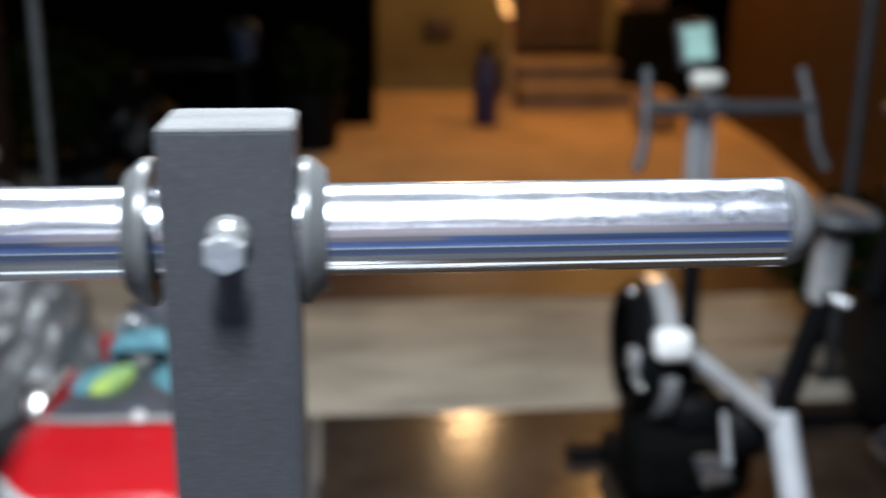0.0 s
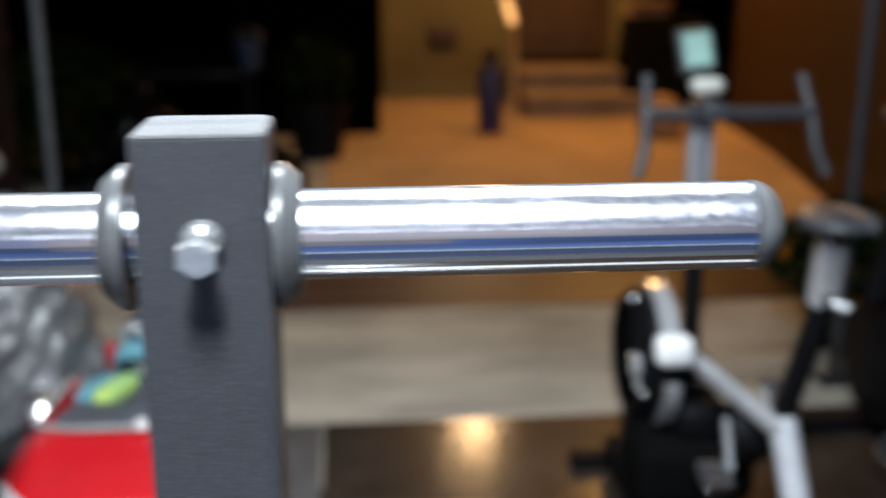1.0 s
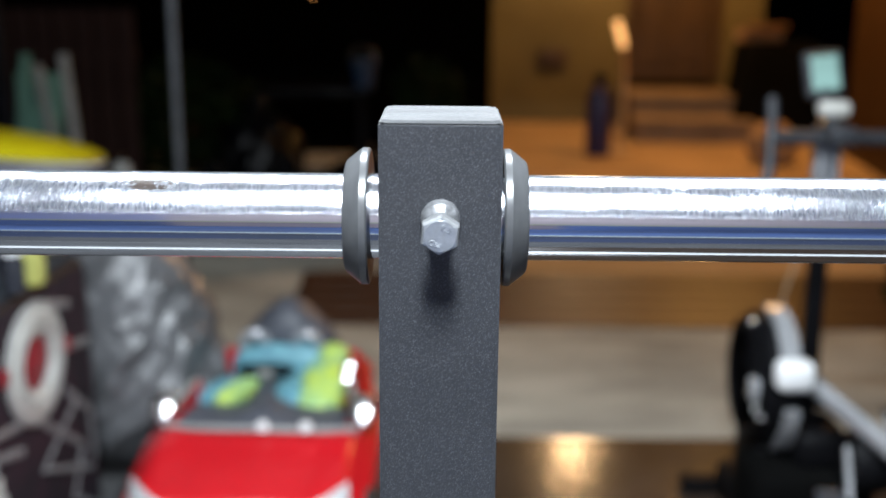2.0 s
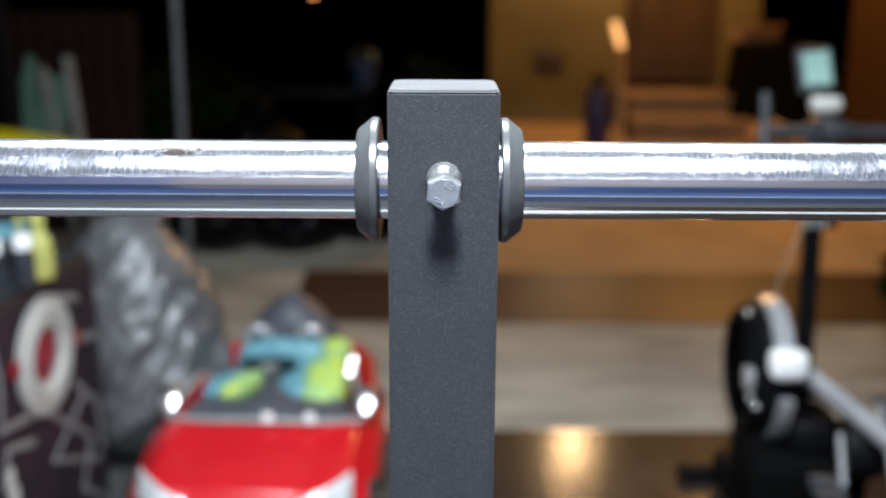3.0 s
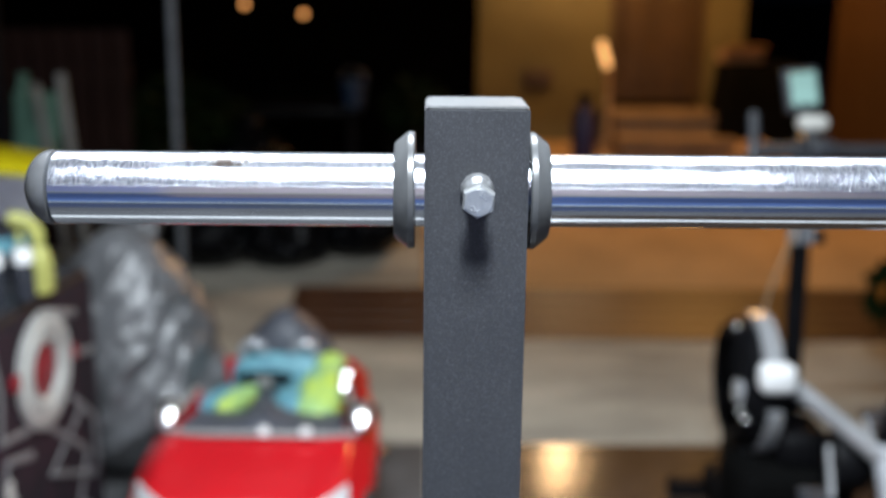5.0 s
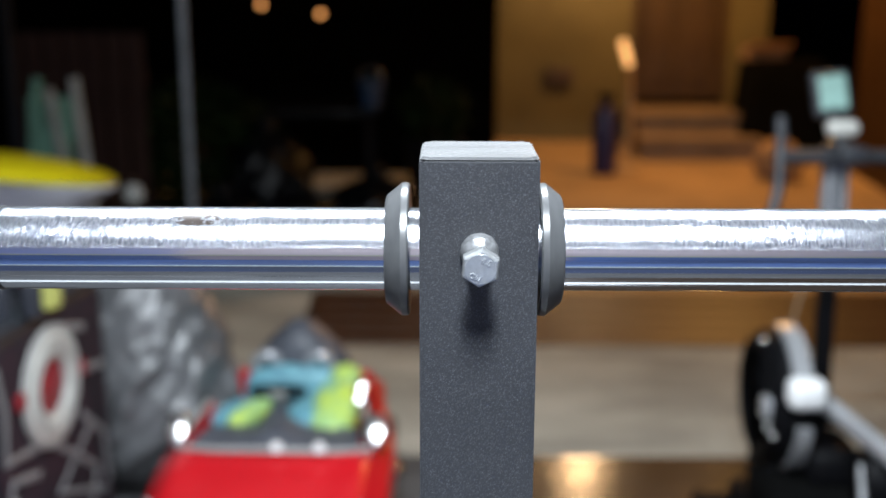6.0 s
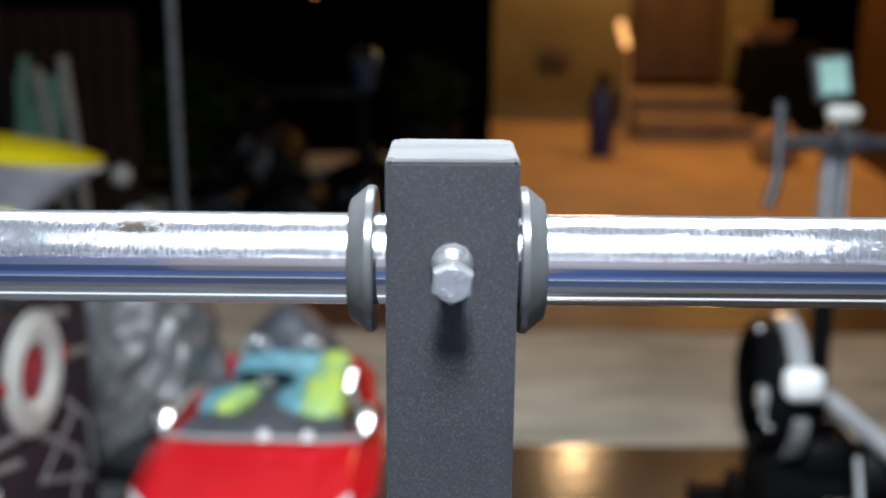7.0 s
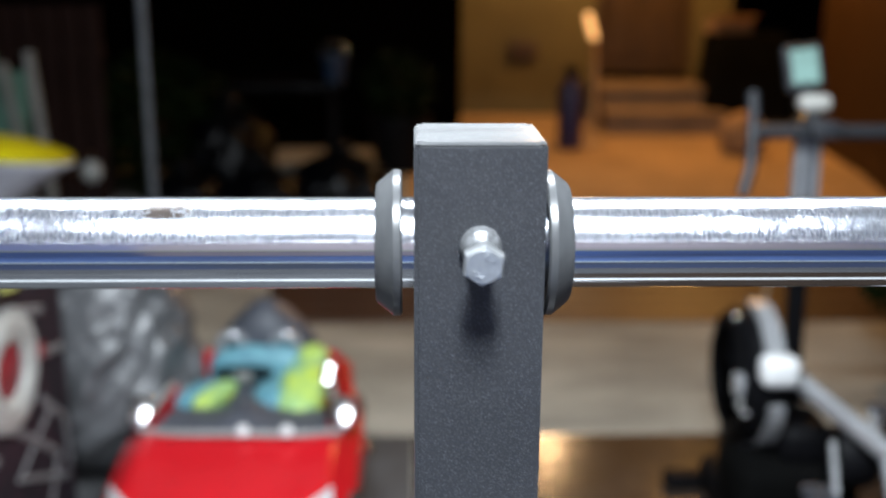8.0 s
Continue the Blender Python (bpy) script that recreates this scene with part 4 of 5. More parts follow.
# local x points out of the front, local y along it
part("cabinet", box(-0.42, -0.30, 0.0, -0.012, 0.37, 0.80, 0.02, segments=3), "speaker", spk)
part("front_cloth", box(-0.010, -0.28, 0.03, -0.002, 0.35, 0.775, 0.003), "grille", spk, "dark plum front cloth")
ZC = 0.607
for name, r0, r1, mat, hh in (("outer_ring", 0.142, 0.165, "ringgrey", 0.008), ("ring", 0.084, 0.146, "ringwhite", 0.012), ("inner_ring", 0.074, 0.084, "ringgrey", 0.006)):
    part(name, lathe([(r0, 0.0), (r0, hh), ((r0 + r1) / 2, hh + 0.004), (r1, hh), (r1, 0.0), (r0, 0.0)], "X", (0, 0, ZC), 48), mat, spk)
part("cone", lathe([(0.072, 0.002), (0.05, 0.006), (0.0, 0.012)], "X", (0, 0, ZC), 36), "redcone", spk, "dark red cone")
for r in (0.098, 0.112, 0.126):
    part("groove_ring", lathe([(r, 0.0), (r, 0.0175), (r + 0.004, 0.0175), (r + 0.004, 0.0), (r, 0.0)], "X", (0, 0, ZC), 48), "ringgrey", spk)
for y, z in ((0.178, ZC - 0.010), (-0.178, ZC + 0.024)):
    part("red_tab", box(0, y - 0.02, z - 0.02, 0.014, y + 0.02, z + 0.02, 0.004), "redcone", spk, "small red tab")
for pts in (((0.0, 0.44), (0.245, 0.265), (0.17, 0.13), (0.30, 0.04)), ((0.225, 0.41), (0.0, 0.30), (0.30, 0.165)), ((-0.27, 0.745), (-0.243, 0.625), (-0.26, 0.50), (-0.10, 0.475)),
            ((0.07, 0.745), (0.22, 0.70)), ((0.17, 0.460), (0.305, 0.350), (0.325, 0.19)), ((0.20, 0.58), (0.33, 0.555)), ((-0.10, 0.40), (-0.24, 0.44), (-0.27, 0.34))):
    part("zigzag_line", tube([(0.0, y, z) for y, z in pts], 0.013, steps=6, flat=0.35), "line", spk, "pale grey zigzag strip", smooth=0)
for k in range(3):
    part("lettering_bar", box(-0.001, -0.265 + 0.012 * k, 0.345 - 0.055 * k, 0.004, -0.225 + 0.014 * k, 0.390 - 0.055 * k, 0.001), "ringwhite", spk, "pale bar")
part("top_rim", box(-0.40, -0.285, 0.801, -0.03, 0.355, 0.808, 0.003), "darkgrey", spk, "dark grey top panel")
part("top_handle", tube(bend([(-0.30, -0.22, 0.795), (-0.30, -0.20, 0.84), (-0.30, 0.2, 0.84), (-0.30, 0.22, 0.795)]), 0.014), "speaker", spk)


def chrome_bottle(x, y):
    b = thing("bottle", (x, y, 0.820), "dark bottle with a bright white cap", "bottle", "bottles on the loudspeaker")
    part("body", lathe([(0.0, 0), (0.026, 0.001), (0.028, 0.006), (0.028, 0.085), (0.02, 0.098), (0.02, 0.102)], steps=28), "bottle", b)
    part("cap", lathe([(0.022, 0.102), (0.025, 0.104), (0.025, 0.135), (0.021, 0.143), (0.0, 0.144)], steps=28), "gloss", b, "bright white cap")
    return b


chrome_bottle(-1.094, 2.01)
chrome_bottle(-1.153, 1.96)
chrome_bottle(-1.213, 2.02)
sq = thing("spray_bottle", (-1.085, 2.10, 0.820), "olive yellow plastic spray bottle with a bent neck", "bottle")
part("body", lathe([(0.0, 0), (0.034, 0.002), (0.038, 0.02), (0.036, 0.08), (0.030, 0.11), (0.016, 0.13), (0.014, 0.145)], steps=28), "olive", sq)
part("neck", tube(bend([(0.0, 0, 0.14), (-0.005, 0, 0.17), (-0.03, -0.01, 0.20), (-0.065, -0.02, 0.205)]), 0.02, radii=None, steps=14), "olive", sq, "pale yellow spray head")
part("trigger", tube(bend([(-0.03, -0.01, 0.19), (-0.045, -0.012, 0.165), (-0.042, -0.012, 0.14)]), 0.008, steps=10), "olive", sq)
knob = thing("orange_cap", (-1.255, 2.05, 0.820), "small round orange cap on the loudspeaker", "cap")
part("cap", lathe([(0.0, 0.0), (0.022, 0.001), (0.024, 0.01), (0.020, 0.03), (0.0, 0.034)], steps=24), "petal", knob)
part("rim", lathe([(0.0225, 0.0), (0.027, 0.002), (0.027, 0.006), (0.0235, 0.009)], steps=24), "petal", knob)
jar = thing("canister", (-1.27, 2.28, 0.820), "dark round canister with a turquoise band on the loudspeaker", "canister")
part("body", lathe([(0.0, 0), (0.085, 0.002), (0.09, 0.01), (0.09, 0.14), (0.085, 0.146), (0.0, 0.148)], steps=36), "bottle", jar)
part("band", lathe([(0.0905, 0.08), (0.093, 0.082), (0.093, 0.12), (0.0905, 0.122), (0.0905, 0.08)], steps=36), "teal", jar, "turquoise band")
tub = thing("pleated_tub", (-1.075, 1.93, 1.022), "white pleated tub with a rounded yellow lid on a dark stand", "tub")
bm = bmesh.new()
rings = []
n = 230
for k in range(7):
    t = k / 6
    r = 0.085 + 0.165 * t
    rings.append([bm.verts.new(((r + 0.020 * (i % 2) * (0.3 + 0.7 * t)) * math.cos(2 * math.pi * i / n), (r + 0.020 * (i % 2) * (0.3 + 0.7 * t)) * math.sin(2 * math.pi * i / n), 0.15 * t)) for i in range(n)])
for a, b in zip(rings, rings[1:]):
    for i in range(n):
        bm.faces.new((a[i], a[(i + 1) % n], b[(i + 1) % n], b[i]))
bm.faces.new(rings[0])
bm.faces.new(rings[-1])
part("body", bm, "pleat", tub, "white pleated side", smooth=0)
part("lid", lathe([(0.0, 0.148), (0.258, 0.150), (0.267, 0.156), (0.267, 0.166), (0.235, 0.180), (0.16, 0.195), (0.07, 0.203), (0.0, 0.205)], steps=64), "yellow", tub, "bright yellow lid", smooth=60)
part("stand", lathe([(0.0, -0.450), (0.11, -0.450), (0.11, -0.430), (0.03, -0.41), (0.03, -0.002), (0.0, -0.002)], steps=28), "blackpole", tub, "dark round stand")
tub.matrix_world = pose(-1.774, 3.452, 0.703, -8, 6, 0) @ Matrix.Scale(1.58, 4)

bag = thing("stuffed_bag", (-1.03, 2.78, 0.012), "tall stuffed shiny black plastic bag, creased and knotted", "bag")
part("body", draped_sack(0.275, 0.24, 0.85, 3.1), "bag", bag, smooth=180)
part("knot", sack(0.055, 0.05, 0.10, 8.0, 1.2), "bag", bag, "twisted knot", smooth=180).location = (0.02, 0.06, 0.775)
part("tie", tube(bend([(-0.03, 0.06, 0.810), (0.02, 0.015, 0.815), (0.07, 0.06, 0.810), (0.02, 0.11, 0.815), (-0.03, 0.06, 0.810)]), 0.007, steps=8), "ringgrey", bag, "pale tie")

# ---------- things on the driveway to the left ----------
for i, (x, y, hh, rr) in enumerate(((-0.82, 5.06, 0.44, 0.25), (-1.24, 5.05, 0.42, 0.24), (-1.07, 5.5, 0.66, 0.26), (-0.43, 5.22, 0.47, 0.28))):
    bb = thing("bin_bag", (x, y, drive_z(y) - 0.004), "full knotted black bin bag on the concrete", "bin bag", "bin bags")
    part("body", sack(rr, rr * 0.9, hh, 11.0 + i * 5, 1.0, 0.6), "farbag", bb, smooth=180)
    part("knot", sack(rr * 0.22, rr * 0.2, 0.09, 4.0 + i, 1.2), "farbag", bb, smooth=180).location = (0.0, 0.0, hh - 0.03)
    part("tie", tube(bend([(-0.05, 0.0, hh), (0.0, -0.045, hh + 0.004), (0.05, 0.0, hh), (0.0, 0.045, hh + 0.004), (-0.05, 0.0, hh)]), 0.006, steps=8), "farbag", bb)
tb = thing("folding_table", (-0.95, 6.0, drive_z(6.0)), "black folding table in the dark", "table")
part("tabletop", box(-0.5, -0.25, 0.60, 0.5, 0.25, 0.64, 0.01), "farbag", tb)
for x in (-0.44, 0.44):
    for y in (-0.2, 0.2):
        part("leg", tube([(x, y, 0.0 + 0.05 * y), (x, y, 0.6)], 0.014), "blackpole", tb)
bk = thing("bucket", (-0.5, 5.95, drive_z(5.95) + 0.645), "small blue plastic bucket on the table", "bucket")
part("body", lathe([(0.0, 0), (0.06, 0.0), (0.08, 0.15), (0.083, 0.15), (0.083, 0.16), (0.076, 0.158), (0.056, 0.01), (0.0, 0.01)], steps=28), "bluebucket", bk)
part("handle", tube(bend([(-0.08, 0, 0.15), (-0.06, 0, 0.21), (0, 0, 0.235), (0.06, 0, 0.21), (0.08, 0, 0.15)]), 0.004, steps=8), "shiny", bk)
pot = thing("plant_pot", (-0.12, 6.3, drive_z(6.3)), "black pot with a dark shrub", "potted plant")
part("pot", lathe([(0.0, 0), (0.15, 0.0), (0.19, 0.30), (0.21, 0.30), (0.21, 0.35), (0.18, 0.35), (0.17, 0.30), (0.0, 0.29)], steps=32), "black", pot)
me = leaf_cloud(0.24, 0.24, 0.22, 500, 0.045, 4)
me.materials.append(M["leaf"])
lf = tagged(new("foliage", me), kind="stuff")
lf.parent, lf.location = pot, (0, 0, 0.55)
part("stem", tube(bend([(0, 0, 0.28), (0.02, 0.0, 0.45), (0.0, 0.02, 0.62)]), 0.012), "riser", pot)
ez = thing("easel_board", (-1.92, 4.55, drive_z(4.55)), "green board on a pale wooden easel", "easel")
part("board", box(-0.17, -0.01, 0.62, 0.05, 0.01, 1.02, 0.004, m=pose(0, 0, 0, -6, 0, 0)), "green", ez, "green board")
for x0, x1, mat in ((0.20, 0.08, "palewood"), (-0.22, -0.10, "green")):
    part("leg", box(-0.022, -0.012, 0, 0.022, 0.012, 1.12, 0.003, m=pose(x0, -0.03, 0.0, -5, math.degrees(math.atan2(x1 - x0, 1.1)), 0)), mat, ez)
part("leg", box(-0.02, -0.012, 0, 0.02, 0.012, 1.1, 0.003, m=pose(0, 0.28, 0.02, 18, 0, 0)), "palewood", ez)
fen = thing("fence_panel", (-2.05, 5.25, drive_z(5.25)), "dark red-brown wooden fence panel in the night", "fence")
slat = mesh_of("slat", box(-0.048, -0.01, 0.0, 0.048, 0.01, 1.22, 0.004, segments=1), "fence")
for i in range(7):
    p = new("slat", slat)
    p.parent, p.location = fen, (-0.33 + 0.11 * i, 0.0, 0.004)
for z in (0.25, 0.95):
    part("rail", box(-0.38, 0.011, z, 0.38, 0.04, z + 0.07, 0.004), "fence", fen)
gl = thing("garden_light", (-1.285, 3.6, 0.0), "small unlit white globe light on a dark garden stake", "garden light")
part("stake", tube([(0, 0, 0.0), (0, 0, 0.80)], 0.008, steps=10), "blackpole", gl, "thin dark stake")
part("globe", lathe([(0.0, 0.795)] + [(0.042 * math.sin(radians(a)), 0.838 - 0.045 * math.cos(radians(a))) for a in range(15, 180, 15)] + [(0.0, 0.883)], steps=24), "palewood", gl, "dull white globe")
part("base_plate", lathe([(0.0, 0.0), (0.07, 0.0), (0.07, 0.012), (0.0, 0.016)], steps=24), "blackpole", gl)
sh = thing("shrub", (-1.45, 5.6, drive_z(5.6)), "dark green leafy shrub in the night", "shrub")
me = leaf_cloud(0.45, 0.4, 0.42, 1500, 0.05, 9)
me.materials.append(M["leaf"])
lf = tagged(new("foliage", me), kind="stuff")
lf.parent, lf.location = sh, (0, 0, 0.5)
for a in range(4):
    part("stem", tube(bend([(0, 0, 0), (0.1 * math.cos(a * 1.6), 0.1 * math.sin(a * 1.6), 0.3), (0.22 * math.cos(a * 1.6), 0.22 * math.sin(a * 1.6), 0.7)]), 0.012, radii=None), "riser", sh)
fl = thing("string_light", (-1.1, 6.945, 1.5), "two small orange bulbs on a black cord before the dark backdrop", "string light")
part("cord", tube(bend([(-1.2, -0.01, 0.16), (-0.6, -0.01, 0.11), (-0.215, -0.01, 0.07), (0.0, -0.01, 0.02), (0.19, -0.01, 0.01), (0.7, -0.01, 0.06), (1.2, -0.01, 0.16)]), 0.005, steps=6), "black", fl)
for x, z in ((-0.215, 0.03), (0.19, -0.03)):
    bm = bmesh.new()
    bmesh.ops.create_icosphere(bm, subdivisions=3, radius=0.020)
    bmesh.ops.translate(bm, verts=bm.verts, vec=(x, -0.022, z))
    part("bulb", bm, "farglow", fl, "small glowing orange bulb")
    part("socket", tube([(x, -0.018, z + 0.016), (x, -0.012, z + 0.045)], 0.008, steps=8), "black", fl)

# ---------- things by the front door ----------
cy = thing("gas_cylinder", (1.075, 6.95, drive_z(6.95)), "dark violet upright cylinder on the driveway", "cylinder")
part("body", lathe([(0.0, 0.0), (0.082, 0.0), (0.088, 0.02), (0.088, 0.40), (0.07, 0.46), (0.03, 0.49), (0.03, 0.51)], steps=32), "purple", cy)
part("valve", lathe([(0.022, 0.51), (0.05, 0.515), (0.055, 0.55), (0.04, 0.57), (0.0, 0.575)], steps=20), "black", cy)
# bright slanted piece by the door; its brightness is added as emission
hr = thing("bright_tube_stand", (1.24, 7.05, drive_z(7.05)), "slanted pale tube with added glow on a pale wooden stand", "lamp")
part("base", lathe([(0.0, 0.0), (0.11, 0.0), (0.11, 0.02), (0.02, 0.035), (0.0, 0.035)], steps=28), "rail", hr)
part("stand", tube(bend([(0.0, 0, 0.03), (0.015, 0, 0.40), (0.005, 0, 0.68), (-0.005, 0, 0.74)]), 0.020), "rail", hr)
part("tube", tube([(0.0, 0, 0.745), (-0.055, 0, 0.92)], 0.026, steps=20), "tubeglow", hr, "pale tube with added glow")
gr = thing("covered_grill", (2.52, 7.72, drive_z(7.72)), "barbecue grill under a black fabric cover", "grill")
bm = box(-0.36, -0.24, 0.03, 0.36, 0.24, 0.72, 0.06, segments=4)
bmesh.ops.subdivide_edges(bm, edges=bm.edges[:], cuts=2, use_grid_fill=True)
for v in bm.verts:
    f = 1 + 0.08 * noise.noise(v.co * 6) - 0.30 * v.co.z
    v.co.x *= f
    v.co.y *= f
part("cover", bm, "cover", gr)
part("hem_cord", tube(bend([(-0.37, -0.24, 0.07), (0.0, -0.262, 0.06), (0.37, -0.24, 0.07)]), 0.008, steps=8), "darkgrey", gr)
for x in (-0.28, 0.28):
    for y in (-0.16, 0.16):
        part("leg", tube([(x, y, SLOPE * y), (x, y, 0.08)], 0.018), "black", gr)
cb = thing("cardboard_box", (2.36, 7.72, drive_z(7.72) + 0.715), "open brown cardboard box on the covered grill", "box")
part("body", box(-0.14, -0.12, 0.0, 0.16, 0.12, 0.09, 0.004), "card", cb)
part("flap", box(-0.14, -0.24, 0, 0.16, -0.12, 0.006, 0.001, m=pose(0, -0.01, 0.05, -20, 0, 0)), "card", cb)
sk = alone("paper_sack", sack(0.16, 0.13, 0.30, 31.0, 0.8), "card", "slumped tan paper sack on the driveway", "sack", place=(2.24, 6.75, drive_z(6.75) - 0.003))

# ---------- exercise bike with a lit display ----------
bike = thing("fan_bike", (1.07, 2.30, 0.012), "black and silver fan exercise bike with a lit display", "exercise bike")
WX, WY, WZ, WR = -0.140, 0.0, 0.490, 0.200
fan = part("fan_housing", lathe([(0.0, -0.055), (0.06, -0.058), (0.175, -0.05), (WR - 0.008, -0.035), (WR - 0.008, 0.035), (0.175, 0.05), (0.06, 0.058), (0.0, 0.055)], "X", (WX, WY, WZ), 48), "black", bike, "black round fan housing")
for k in range(5):
    rg = 0.05 + 0.029 * k
    part("guard_ring", lathe([(rg, -0.060), (rg + 0.004, -0.064), (rg + 0.008, -0.060), (rg + 0.004, -0.052), (rg, -0.060)], "X", (WX, WY, WZ), 40), "black", fan)


def arc_band(a0, a1, r0, r1, x0, x1, n=20):
    bm = bmesh.new()
    rows_b = []
    for i in range(n + 1):
        a = radians(a0 + (a1 - a0) * i / n)
        c, s = math.cos(a), math.sin(a)
        rows_b.append([bm.verts.new((WX + x, WY + r * c, WZ + r * s)) for r, x in ((r0, x0), (r1, x0), (r1, x1), (r0, x1))])
    for a, b in zip(rows_b, rows_b[1:]):
        for k in range(4):
            bm.faces.new((a[k], a[(k + 1) % 4], b[(k + 1) % 4], b[k]))
    bm.faces.new(rows_b[0])
    bm.faces.new(rows_b[-1])
    bmesh.ops.bevel(bm, geom=[e for e in bm.edges if len(e.link_faces) == 2 and e.calc_face_angle() > 1], offset=0.006, segments=2, affect="EDGES")
    return bm


part("upper_shroud", arc_band(84, 158, WR - 0.006, WR + 0.014, -0.012, 0.040), "silver", bike, "silver curved shroud")
part("lower_shroud", arc_band(186, 240, WR - 0.006, WR + 0.012, 0.0, 0.040), "silver", bike, "silver curved shroud")
part("shroud_joint", box(WX - 0.035, WY - WR - 0.035, WZ + 0.038, WX + 0.070, WY - WR + 0.04, WZ + 0.124, 0.026, segments=3), "gloss", bike, "white glossy shroud cover")
part("shroud_clip", box(WX - 0.085, WY - WR + 0.03, WZ - 0.01, WX - 0.056, WY - WR + 0.08, WZ + 0.05, 0.008), "silver", bike)
for a in (20, 95, 200, 265, 320):
    part("rim_screw", lathe([(0.0, -0.062), (0.009, -0.060), (0.011, -0.050), (0.011, -0.034)], "X", (WX, WY + 0.172 * math.cos(radians(a)), WZ + 0.172 * math.sin(radians(a))), 16), "shiny", fan, "bright rim screw")
part("fan_stay", box(WX - 0.04, -0.10, 0.05, WX + 0.05, 0.12, WZ - 0.17, 0.02, segments=3), "black", bike)
part("drive_cover", box(WX - 0.07, -0.24, 0.10, 0.13, 0.02, 0.295, 0.05, segments=4), "cover", bike, "black moulded drive cover")
part("belt_guard", box(WX + 0.045, -0.20, 0.28, 0.06, 0.0, 0.40, 0.04, segments=4), "black", bike)
for y, z in ((-0.215, 0.455), (-0.190, 0.520)):
    part("side_boss", pad(0.012, 0.011, 0.014, pose(WX - 0.064, y + 0.06, z), 2.2), "ringgrey", bike, "grey side boss")
TILTED = pose(0.030, 0.13, 0.55, -3, 0, 0)
part("mast", box(-0.026, -0.022, -0.36, 0.026, 0.022, 0.40, 0.008, m=TILTED), "black", bike, "black mast")
part("mast_sleeve", box(-0.035, -0.028, 0.33, 0.035, 0.028, 0.62, 0.008, m=TILTED), "silver", bike, "silver grooved mast sleeve")
for x in (-0.012, 0.012):
    part("mast_groove", box(x - 0.004, -0.032, 0.34, x + 0.004, -0.0285, 0.61, 0.001, m=TILTED), "darkgrey", bike)
part("mast_knob", lathe([(0.0, 0.0), (0.02, 0.0), (0.022, 0.03), (0.0, 0.034)], "X", (0.066, 0.14, 0.90), 20), "black", bike)
part("mast_gusset", box(-0.15, -0.03, 0.40, 0.06, 0.15, 0.46, 0.01), "black", bike)
part("stem", box(-0.04, -0.10, 0, 0.04, 0.06, 0.05, 0.012, m=pose(0.04, 0.14, 1.155, 0, 0, 0)), "darkgrey", bike)
bar_h = part("handlebar", tube([(-0.15, 0.10, 1.170), (0.335, 0.10, 1.170)], 0.021, steps=16), "darkgrey", bike, "dark grey padded handlebar")
for s, x in ((-1, -0.150), (1, 0.335)):
    part("grip", tube(bend([(x - s * 0.012, 0.16, 1.272), (x - s * 0.008, 0.13, 1.22), (x, 0.10, 1.17), (x + s * 0.008, 0.07, 1.08), (x + s * 0.035, 0.04, 1.0)]), 0.017), "darkgrey", bar_h, "curved rubber grip")
part("display_arm", tube(bend([(0.04, 0.15, 1.19), (0.03, 0.17, 1.24), (0.02, 0.22, 1.29)]), 0.018), "darkgrey", bike)
part("arm_cap", box(-0.045, -0.03, -0.024, 0.045, 0.03, 0.024, 0.02, segments=4, m=pose(0.042, 0.165, 1.243)), "ringwhite", bike, "white plastic arm cover")
mon = part("display", box(-0.058, -0.016, -0.068, 0.058, 0.018, 0.068, 0.012, segments=3, m=pose(0.025, 0.235, 1.335, -14, -5, 12)), "darkgrey", bike, "grey display housing")
part("screen", box(-0.045, -0.0195, -0.047, 0.041, -0.0165, 0.052, 0.001, m=pose(0.025, 0.235, 1.335, -14, -5, 12)), "screen", mon, "glowing pale green screen")
part("down_tube", tube([(-0.05, -0.16, 0.525), (0.085, -0.47, 0.445)], 0.030, steps=16, flat=0.75), "silver", bike, "silver down tube")
part("cable", tube(bend([(0.015, 0.09, 0.98), (-0.045, 0.05, 0.87), (-0.085, 0.04, 0.76), (-0.105, 0.03, 0.67)]), 0.0045, steps=8), "step", bike, "tan cable")
part("main_beam", tube([(-0.03, 0.22, 0.10), (0.0, -0.1, 0.10), (0.05, -0.45, 0.14), (0.11, -0.75, 0.06)], 0.035, steps=16), "black", bike)
part("crank_case", lathe([(0.0, -0.05), (0.075, -0.05), (0.085, -0.03), (0.085, 0.03), (0.075, 0.05), (0.0, 0.05)], "X", (0.05, -0.30, 0.37), 36), "black", bike, "black crank case")
for s, yy, zz in ((-1, -0.38, 0.285), (1, -0.22, 0.45)):
    part("crank", tube([(0.06 + s * 0.06, -0.30, 0.41), (0.06 + s * 0.07, yy, zz + 0.01)], 0.012, flat=0.7), "silver", bike)
    pd = part("pedal", box(-0.040, -0.04, -0.012, 0.040, 0.04, 0.012, 0.006, m=pose(0.06 + s * 0.11, yy, zz, 12, 0, 0)), "darkgrey", bike)
    for q in (-1, 1):
        part("pedal_plate", box(-0.038, -0.006, -0.014, 0.038, 0.006, 0.014, 0.004, m=pose(0.06 + s * 0.11, yy + q * 0.042, zz + q * 0.008, 12, 0, 0)), "shiny", pd, "bright pedal edge")
part("seat_tube", tube([(0.094, -0.42, 0.43), (0.150, -0.50, 0.83)], 0.031, steps=16), "black", bike, "black seat tube")
part("rear_strut", tube([(0.094, -0.44, 0.470), (0.106, -0.58, 0.235), (0.118, -0.72, 0.03)], 0.036, steps=16), "strut", bike, "pale grey rear strut")
